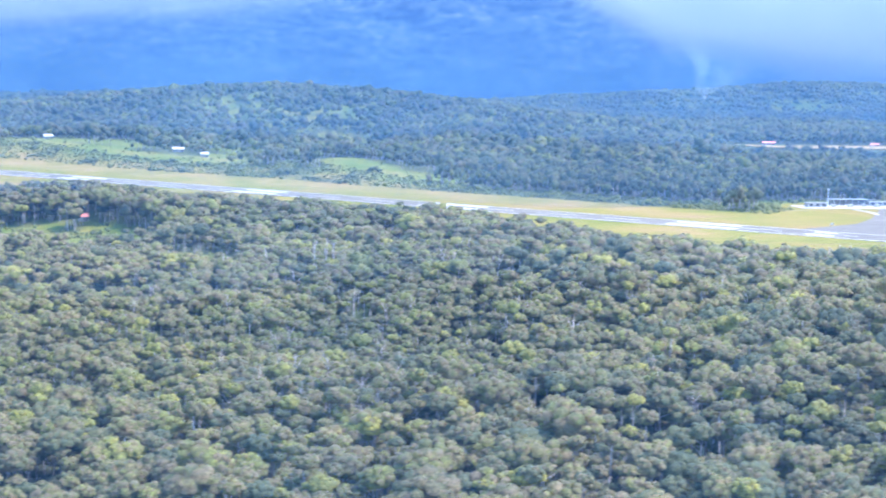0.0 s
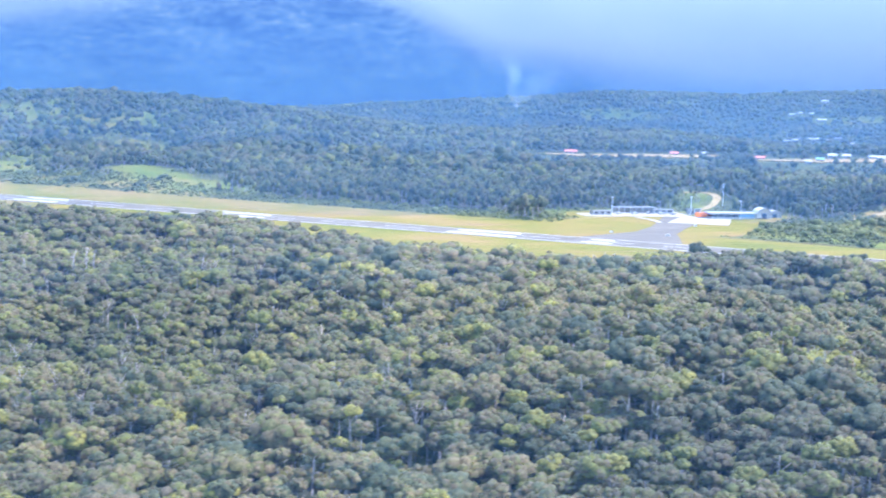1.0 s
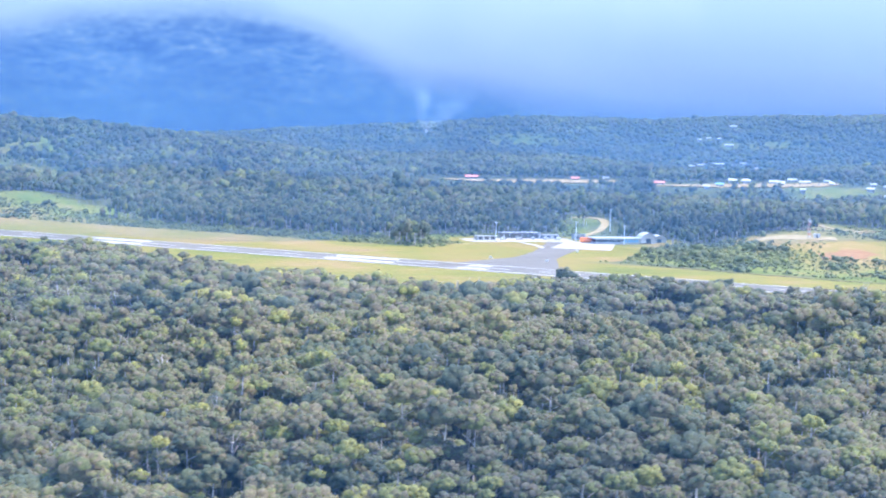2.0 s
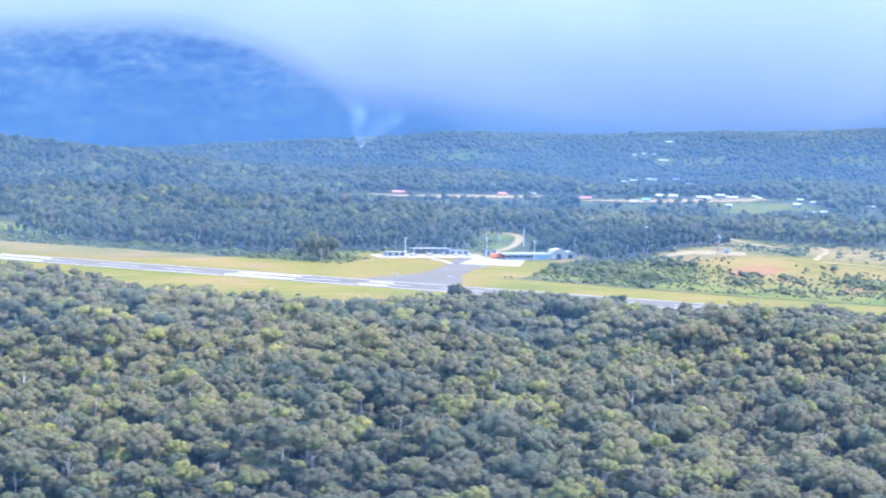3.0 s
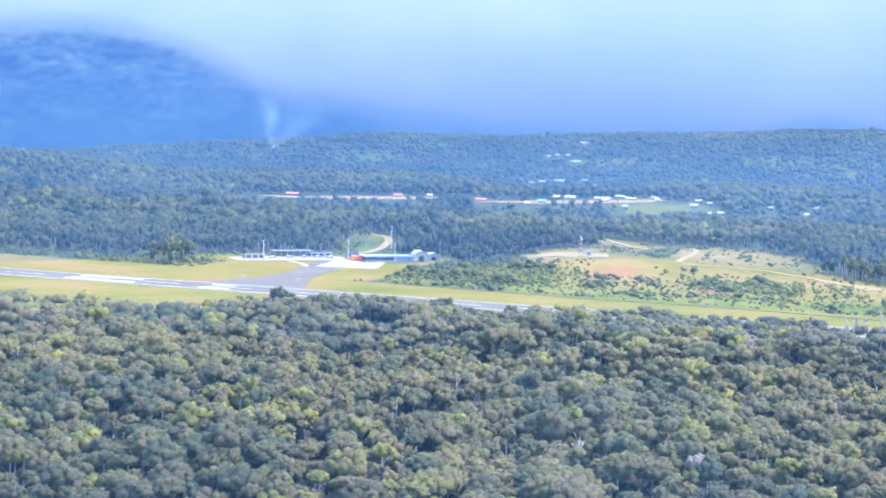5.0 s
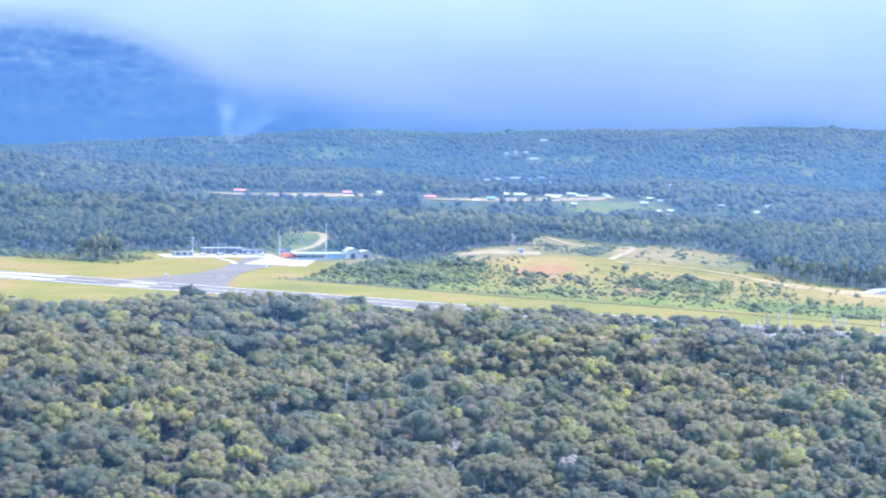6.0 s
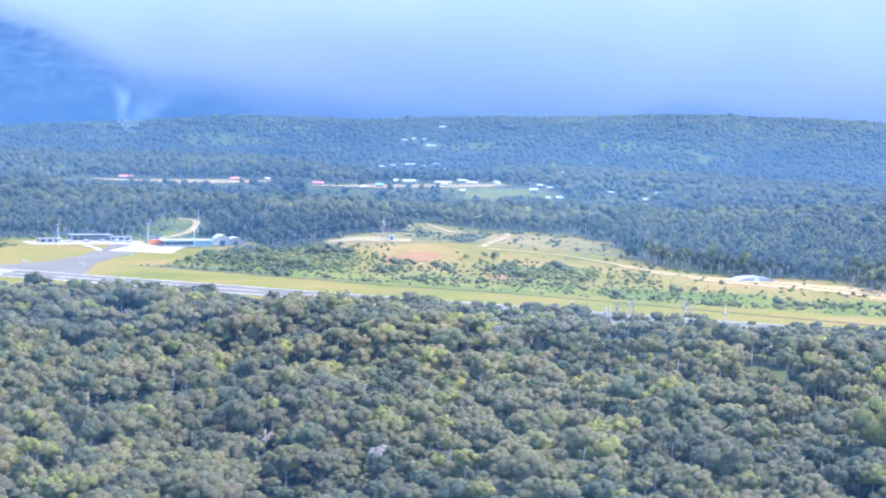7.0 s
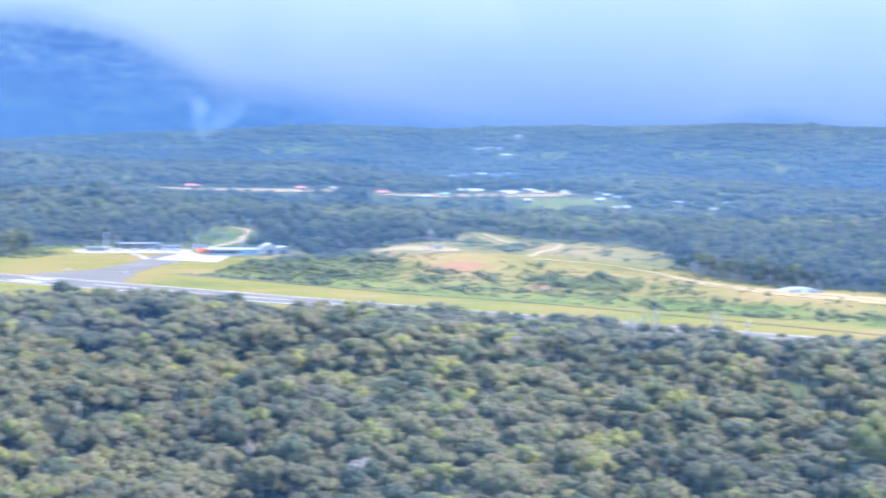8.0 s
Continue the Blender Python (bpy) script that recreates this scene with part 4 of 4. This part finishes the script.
tagged(new("track", ribbon("track", [(958, 1222), (985, 1232), (992, 1205), (975, 1170), (960, 1149), (935, 1115), (911, 1088), (884, 1058)], 4.6, GRAVEL, 0.5, 0.2, 9)), "pale gravel side track winding down the slope", "track", kind="structure")
tagged(new("track", ribbon("track", [(884, 1050), (911, 1041), (934, 1026), (946, 990), (947, 945), (954, 905), (970, 876), (994, 850), (1005, 810), (1007, 742), (1015, 690)], [4, 4, 5, 6, 7, 8, 9, 9, 9, 8, 7], GRAVEL, 0.42, 0.2, 10)), "sandy track running through dry grass", "track", kind="structure")
tagged(new("bare_earth", ribbon("bare_earth", [(946, 985), (946, 945), (952, 905), (968, 872), (996, 840), (1006, 806), (1008, 745), (1014, 700)], [6, 14, 26, 38, 40, 34, 34, 20], EARTH, 0.24, 0.3, 21)), "dry tan earth with thin grass beside a track", "bare earth", kind="structure")
tagged(new("yard", ribbon("yard", [(596, 1206), (636, 1206), (680, 1196)], [24, 34, 30], CONCRETE, 0.11, 0.05, 11)), "pale concrete yard round the airport sheds", "yard", kind="structure")
tagged(new("footpath", ribbon("footpath", [(631, 1182), (634, 1160), (628, 1139)], 4, CONCRETE, 0.17, 0.0, 12)), "pale paved path to the taxiway", "path", kind="structure")
tagged(new("footpath", ribbon("footpath", [(560, 1175), (590, 1178), (628, 1190)], 2.6, GRAVEL, 0.2, 0.2, 13)), "worn pale path across the grass", "path", kind="structure")


# ---------------------------------------------------------------- the airport


def shed(x, y, turn, length, deep, high, roof, label, open_front=False):
    """A low flat-roofed airport shed with posts along its front."""
    ob = empty("airport_shed", (x, y, 0.1), turn)
    L, D = length / 2, deep / 2
    back = 0.0 if open_front else -D
    done("wall", box(-L, L, back, D, -0.5, high - 0.2), WALL_PALE, ob)
    bm = prism([(-D - 0.9, high), (D + 0.5, high - 0.5), (D + 0.5, high - 0.25), (-D - 0.9, high + 0.3)], -L - 0.8, L + 0.8)
    for v in bm.verts:
        v.co = (v.co.y, v.co.x, v.co.z)
    done("roof", bm, roof, ob)
    n = max(2, int(length / 4.5))
    for k in range(n + 1):
        cx = -L + 0.3 + (length - 0.6) * k / n
        done("post", box(cx - 0.12, cx + 0.12, -D - 0.5, -D - 0.26, -0.5, high), STEEL, ob)
    if not open_front:
        for k in range(n):
            cx = -L + length * (k + 0.5) / n
            done("window", box(cx - 1.2, cx + 1.2, back - 0.06, back + 0.1, 1.0, 2.2), GLASS_DARK, ob)
    return tagged(ob, label, "shed", "airport sheds")


shed(613, 1207, -5, 15, 7, 3.2, WHITE, "low white-roofed hut beside the airfield grass")
shed(648, 1222, -4, 30, 12, 4.2, ROOF_GREY, "long open shed with a pale blue-grey sheet roof", True)
shed(668, 1214, -6, 16, 7, 3.0, WHITE, "low white-roofed shed behind the apron")
shed(690, 1204, -8, 9, 6, 4.2, ROOF_GREY, "small grey-roofed kiosk by the road")


def terminal():
    """A long glazed terminal with a thin white roof, a blue end block and white vaulted canopies."""
    ob = empty("terminal_building", (702, 1168, 0.1), -6)
    done("base_wall", box(-17, 17, -5, 6, -0.6, 1.2), WHITE, ob)
    done("window_band", box(-16.8, 4.8, -4.9, 5.8, 1.2, 3.3), GLASS_DARK, ob)
    done("upper_wall", box(-17, 17, -4.9, 6, 3.3, 4.0), WHITE, ob)
    done("blue_block", box(5, 17.1, -5.2, 5.9, 1.2, 3.3), ROOF_BLUE, ob, "blue-clad end block")
    for k in range(11):
        cx = -16.8 + 2.1 * k
        done("mullion", box(cx - 0.1, cx + 0.1, -5.02, -4.9, 1.2, 3.3), WHITE, ob)
    done("roof", box(-19, 18.5, -7.2, 7.2, 4.0, 4.5, 0.08), ROOF_GREY, ob, "thin pale grey roof slab")
    for k in range(8):
        cx = -17.5 + 5 * k
        done("column", pipe((cx, -6.6, -0.5), (cx, -6.6, 4.0), 0.18, 0.18), WHITE, ob)
    return tagged(ob, "long low terminal with dark glass, white roof and blue end", "terminal")


terminal()


def vault(x, y, turn, span, deep, high, label):
    ob = empty("vaulted_canopy", (x, y, 0.1), turn)
    out, inn = [], []
    for k in range(13):
        a = math.pi * k / 12
        out.append((-math.cos(a) * span / 2, high * 0.45 + math.sin(a) * high * 0.6))
        inn.append((-math.cos(a) * (span / 2 - 0.35), high * 0.45 + math.sin(a) * (high * 0.6 - 0.35)))
    done("roof", prism(out + inn[::-1], -deep / 2, deep / 2), WHITE, ob, "white curved vault")
    for sx_ in (-1, 1):
        for sy_ in (-1, 0, 1):
            done("column", pipe((sx_ * (span / 2 - 0.3), sy_ * deep * 0.42, -0.5), (sx_ * (span / 2 - 0.3), sy_ * deep * 0.42, high * 0.47), 0.22, 0.22), WHITE, ob)
    done("end_wall", prism([(x_ * 0.93, z_ - 0.3) for x_, z_ in out] + [(span / 2 - 0.6, -0.5), (-span / 2 + 0.6, -0.5)], -deep * 0.36, deep * 0.42), WHITE, ob)
    done("doorway", box(-span * 0.16, span * 0.16, -deep * 0.37, -deep * 0.34, -0.4, high * 0.5), GLASS_DARK, ob)
    return tagged(ob, label, "canopy", "vaulted canopies")


vault(729, 1168, -8, 12, 11, 7.5, "white vaulted canopy at the end of the terminal")
vault(742, 1174, -8, 11, 10, 5.2, "lower white vaulted canopy beside the larger one")


def light_pole(x, y, height, z=0.0):
    ob = empty("light_pole", (x, y, z))
    done("mast", pipe((0, 0, -0.8), (0, 0, height), 0.32, 0.16), STEEL, ob)
    done("footing", box(-0.6, 0.6, -0.6, 0.6, -0.8, 0.5, 0.05), CONCRETE, ob)
    done("crossbar", box(-1.3, 1.3, -0.1, 0.1, height - 0.3, height - 0.05), STEEL, ob)
    for k in (-1.0, 0.0, 1.0):
        done("lamp_head", box(k - 0.35, k + 0.35, -0.35, 0.1, height - 0.6, height - 0.1, 0.05), WHITE, ob)
    return tagged(ob, "tall galvanised floodlight pole beside the apron", "light pole", "apron light poles")


light_pole(615, 1192, 14.5)
light_pole(683, 1195, 14.5)
light_pole(703, 1155, 14.5)
light_pole(748, 1262, 18, float(land(748, 1262)))


def mast(x, y, height=13.0):
    """A lattice radio mast painted in red and white bands."""
    z = float(land(x, y))
    ob = empty("radio_mast", (x, y, z))
    bands = 7
    def leg(k, h):
        a = math.pi / 4 + math.pi / 2 * k
        r = 1.5 - 0.75 * h / height
        return (math.cos(a) * r, math.sin(a) * r, h)
    for bnd in range(bands):
        h0, h1 = height * bnd / bands, height * (bnd + 1) / bands
        mat_ = WHITE if bnd % 2 == 0 else MAST_RED
        for k in range(4):
            done("leg", pipe(leg(k, h0 - (0.8 if bnd == 0 else 0)), leg(k, h1), 0.11, 0.10, 5), mat_, ob)
            done("brace", pipe(leg(k, h0), leg((k + 1) % 4, h1), 0.06, 0.06, 4), mat_, ob)
            done("rung", pipe(leg(k, h1), leg((k + 1) % 4, h1), 0.06, 0.06, 4), mat_, ob)
    done("platform", box(-1.1, 1.1, -1.1, 1.1, height, height + 0.2), WHITE, ob)
    done("dish", pipe((0.2, -1.0, height - 1.6), (0.35, -1.5, height - 1.6), 0.9, 0.7, 12), WHITE, ob)
    done("drum", pipe((-0.6, 0, height + 0.2), (-0.6, 0, height + 1.2), 0.4, 0.4), WHITE, ob)
    done("antenna", pipe((0, 0, height + 0.2), (0, 0, height + 3.2), 0.09, 0.05, 5), WHITE, ob)
    return tagged(ob, "red and white banded lattice radio mast on a gravel yard", "radio mast")


mast(821, 1090)
ob = empty("equipment_hut", (828, 1090, float(land(828, 1090))), -25)
done("wall", box(-2.2, 2.2, -1.5, 1.5, -0.5, 2.6), WHITE, ob)
done("roof", box(-2.5, 2.5, -1.8, 1.8, 2.6, 2.85), ROOF_GREY, ob)
done("door", box(-0.5, 0.5, -1.56, -1.4, 0, 2.0), GLASS_DARK, ob)
tagged(ob, "small white equipment hut at the foot of the mast", "hut")


def marker(x, y):
    """A white gabled marker board on the airfield grass."""
    ob = empty("airfield_marker", (x, y, float(land(x, y))), -25)
    done("board", prism([(-1.3, 0.25), (1.3, 0.25), (0.9, 1.5), (-0.9, 1.5)], -0.35, 0.35), WHITE, ob)
    for k in (-0.9, 0.9):
        done("leg", box(k - 0.08, k + 0.08, -0.08, 0.08, -0.4, 0.25), STEEL, ob)
    return tagged(ob, "white marker board on the grass by the taxiway", "marker board", "airfield markers")


marker(557, 1072)
marker(586, 1046)
marker(640, 1108)


def truck(x, y, turn, length, wide, high, paint, name, label, category):
    """A boxy vehicle: cab, body, windscreen and wheels."""
    ob = empty(name, (x, y, 0.2), turn)
    L, W_ = length / 2, wide / 2
    done("body", box(-L, L * 0.45, -W_, W_, 0.6, high, 0.08), paint, ob)
    done("cab", prism([(L * 0.47, 0.55), (L, 0.55), (L, high * 0.5), (L * 0.86, high * 0.92), (L * 0.47, high * 0.92)], -W_, W_), paint, ob)
    done("windscreen", prism([(L * 0.98, high * 0.53), (L * 0.885, high * 0.86), (L * 0.90, high * 0.88), (L * 1.0, high * 0.54)], -W_ * 0.85, W_ * 0.85), GLASS_DARK, ob)
    done("side_window", box(L * 0.55, L * 0.82, -W_ - 0.02, -W_ + 0.05, high * 0.55, high * 0.85), GLASS_DARK, ob)
    done("chassis", box(-L * 0.95, L * 0.95, -W_ * 0.8, W_ * 0.8, 0.35, 0.62), RUBBER, ob)
    for fx in (-0.62, 0.68):
        for fy in (-1, 1):
            w = done("wheel", pipe((L * fx, fy * (W_ - 0.25), 0.42), (L * fx, fy * W_, 0.42), 0.42, 0.42, 12), RUBBER, ob)
            done("hub", pipe((L * fx, fy * (W_ - 0.02), 0.42), (L * fx, fy * (W_ + 0.02), 0.42), 0.2, 0.2, 8), STEEL, w)
    return tagged(ob, label, category)


truck(683, 1176, -4, 11.0, 3.0, 3.8, ORANGE, "fire_truck", "orange airport fire truck parked on the apron", "truck")
for x, y, t in ((662, 1203, 10), (670, 1199, -170), (652, 1206, 80), (640, 1204, 5), (627, 1205, 15), (722, 1160, -8)):
    tagged(truck(x, y, t, 4.9, 1.9, 1.8, WHITE, "pickup_truck", "white pickup truck parked on the airport yard", "car"), group="parked cars")


def shelter(x, y, turn):
    """A wide low store of grey-white sheeting."""
    ob = empty("storage_shed", (x, y, float(land(x, y))), turn)
    prof = [(-14, 0.3), (-10, 2.0), (-4, 2.9), (4, 2.9), (10, 2.0), (14, 0.3)]
    done("roof", prism(prof, -6.5, 6.5), ROOF_GREY, ob, "faceted pale grey sheet roof")
    done("plinth", box(-14.5, 14.5, -7, 7, -1.2, 0.3), CONCRETE, ob)
    for k in range(-10, 11, 5):
        done("rib", box(k - 0.12, k + 0.12, -6.7, 6.7, 1.3 - abs(k) * 0.02, 1.7 - abs(k) * 0.02), STEEL, ob)
    done("door", box(-1.5, 1.5, -6.58, -6.4, 0.3, 2.3), STEEL, ob)
    return tagged(ob, "wide low storage shed with a pale grey roof on dry grass", "shed")


shelter(985, 878, -14)

# ---------------------------------------------------------------- bare and odd trees


def dead_tree(x, y, top, name="dead_tree", label="bleached dead tree with bare forked limbs", seed=0, spread=1.0, girth=0.35):
    rng = np.random.RandomState(900 + seed)
    z = float(land(x, y)) - 0.3
    h = top - z
    ob = empty(name, (x, y, z))
    lean = rng.uniform(-0.05, 0.05, 2) * h
    p = Pieces()
    fork = np.array((lean[0] * 0.6, lean[1] * 0.6, h * 0.58))
    tip = np.array((lean[0], lean[1], h))
    p.add(*tube((0, 0, -0.5), fork, girth, girth * 0.7, 6))
    p.add(*tube(fork, tip, girth * 0.7, girth * 0.2, 6))
    v, f, n = p.arrays()
    part("trunk", array_mesh("trunk", v, f, [DEADWOOD], normals=n), ob)
    for k in range(6):
        q = Pieces()
        a = rng.uniform(0, 6.283)
        b0 = fork + (tip - fork) * rng.uniform(0, 0.7)
        b1 = b0 + np.array((math.cos(a) * 2.3 * spread, math.sin(a) * 2.3 * spread, rng.uniform(1.2, 3.0)))
        b2 = b1 + np.array((math.cos(a + 0.6) * 1.3 * spread, math.sin(a + 0.6) * 1.3 * spread, rng.uniform(0.8, 2.0)))
        b3 = b1 + np.array((math.cos(a - 0.7) * 1.5 * spread, math.sin(a - 0.7) * 1.5 * spread, rng.uniform(0.4, 1.6)))
        q.add(*tube(b0, b1, girth * 0.5, girth * 0.33, 5))
        q.add(*tube(b1, b2, girth * 0.33, girth * 0.12, 4))
        q.add(*tube(b1, b3, girth * 0.3, girth * 0.1, 4))
        v, f, n = q.arrays()
        part("limb", array_mesh("limb", v, f, [DEADWOOD], normals=n), ob)
    return tagged(ob, label, "tree", "bare trees")


for k, (x, y, top) in enumerate(((177, 887, 15), (169, 880, 14), (181, 884, 14), (236, 672, 6), (388, 574, 10), (416, 585, 8), (79, 800, 4), (417, 819, 15), (424, 817, 16), (434, 826, 16), (440, 824, 15), (700, 611, 29),
                                (709, 642, 20), (719, 651, 18), (757, 642, 19), (726, 579, 28), (768, 662, 18), (729, 664, 19), (761, 655, 19), (713, 652, 19), (738, 668, 19), (460, 470, 9), (300, 610, 6), (548, 520, 6), (590, 470, 5))):
    dead_tree(x, y, top, seed=k, spread=0.35 if top > 13.5 else 0.8, girth=0.6 if top > 20 else 0.38)

# pale bare trees dotted through the canopy
bare_rng = np.random.RandomState(55)
stock = []
spots = bare_rng.uniform((60, 420), (900, 960), (260, 2))
fits = in_view(spots[:, 0], spots[:, 1], 430, 1100) & wooded(spots[:, 0], spots[:, 1]) & (airfield(spots[:, 0], spots[:, 1])[1] < 0)
for k, (x, y) in enumerate(spots[fits]):
    if len(stock) < 6:
        stock.append((dead_tree(x, y, float(land(x, y)) + 18.5, seed=200 + k, spread=0.75, girth=0.2)))
    else:
        copy_thing(stock[k % 6], pose(x, y, float(land(x, y)) - 0.3, 0, 0, bare_rng.uniform(0, 360)))

ODD = [(530, 603, 0.0, "pale"), (483, 435, 9.0, "pale"), (642, 628, 15.0, "pale"), (616, 594, 6.0, "lime"), (156, 708, -5.0, "lime"), (432, 502, 13.0, "lime"), (560, 628, 3.0, "lime"), (225, 527, 7.0, "lime"),
       (366, 547, 9.0, "dark"), (494, 838, 20.0, "dark"), (560, 1196, 14.0, "dark"), (300, 470, 8.0, "lime"), (380, 452, 9.0, "lime"), (620, 700, 10.0, "pale"), (112, 1233, 16.0, "dark"), (103, 1226, 14.0, "dark"), (121, 1226, 14.5, "dark"), (66, 1222, 12.0, "dark"), (50, 1236, 12.0, "dark"), (216, 1138, 13.0, "dark"), (204, 1146, 12.0, "dark"), (228, 1130, 12.5, "dark"),
       (122, 1030, 8.0, "dark"), (110, 1022, 7.0, "dark"), (132, 1040, 8.0, "dark")]
PALE_LEAF = foliage("pale_blossom", [(0.0, (0.20, 0.185, 0.17)), (1.0, (0.27, 0.245, 0.225))], 0.7)
for k, (x, y, top, kind) in enumerate(ODD):
    z = float(land(x, y)) - 0.3
    tr_ = Tree(700 + k, 5.6 if kind != "pale" else 5.0, max(9.0, top - z), "near")
    word = {"pale": "with a pale greyish blossoming crown", "lime": "with a yellow-green crown", "dark": "with a dark dense crown"}[kind]
    ob = tree_thing("canopy_tree", tr_, {"pale": 0.5, "lime": 0.86, "dark": 0.04}[kind], PALE_LEAF if kind == "pale" else LEAF, "rainforest tree %s standing out" % word, "tree", "standout trees")
    ob.matrix_basis = pose(x, y, z)


# ---------------------------------------------------------------- smoke over the far woods


def smoke():
    def fac(m):
        curl = m.ramp(m.noise(0.036, 5, 0.62), (0.34, (0.22, 0.22, 0.22)), (0.70, (1, 1, 1)))
        return m.math("MULTIPLY", m.attr("thick"), curl)
    foot = float(land(1272, 2950))
    skin = air("thin_smoke", (0.8, 0.9, 1.0), fac)
    # each plume: sideways drift, rise, width at the foot and at the top, thickness
    for drift, rise, w0, w1, thick in ((-16, 98, 13, 52, 0.22), (80, 74, 16, 84, 0.15)):
        verts, faces, dens = [], [], []
        rows, cols = 22, 12
        for i in range(rows + 1):
            h = i / rows
            for j in range(cols + 1):
                u = j / cols * 2 - 1
                w = w0 + (w1 - w0) * h ** 0.8
                x = drift * h ** 1.25 + u * w / 2 + 3 * math.sin(h * 9 + drift)
                verts.append((1272 + x * 0.94, 2950 - x * 0.34 + 7 * u * u, foot + rise * h ** 0.85 - (14 * u * h if drift > 0 else 0)))
                dens.append(thick * (1 - u * u) ** 1.3 * min(1, (1 - h) * 2.2) * (0.5 + 0.5 * min(1, h * 3)))
                if i and j:
                    a = i * (cols + 1) + j
                    faces.append((a, a - 1, a - cols - 2, a - cols - 1))
        me = hand_mesh("smoke", verts, faces, skin, True)
        me.attributes.new("thick", "FLOAT", "POINT").data.foreach_set("value", dens)
        tagged(new("smoke", me), "thin white smoke drifting up from far woods", "smoke", kind="stuff")
    ob = empty("bonfire", (1272, 2950, foot))
    done("heap", pipe((0, 0, -1), (0, 0, 7), 4.5, 1.2, 9), WHITE, ob)
    return tagged(ob, "small whitish heap at the foot of drifting smoke", "bonfire")


smoke()
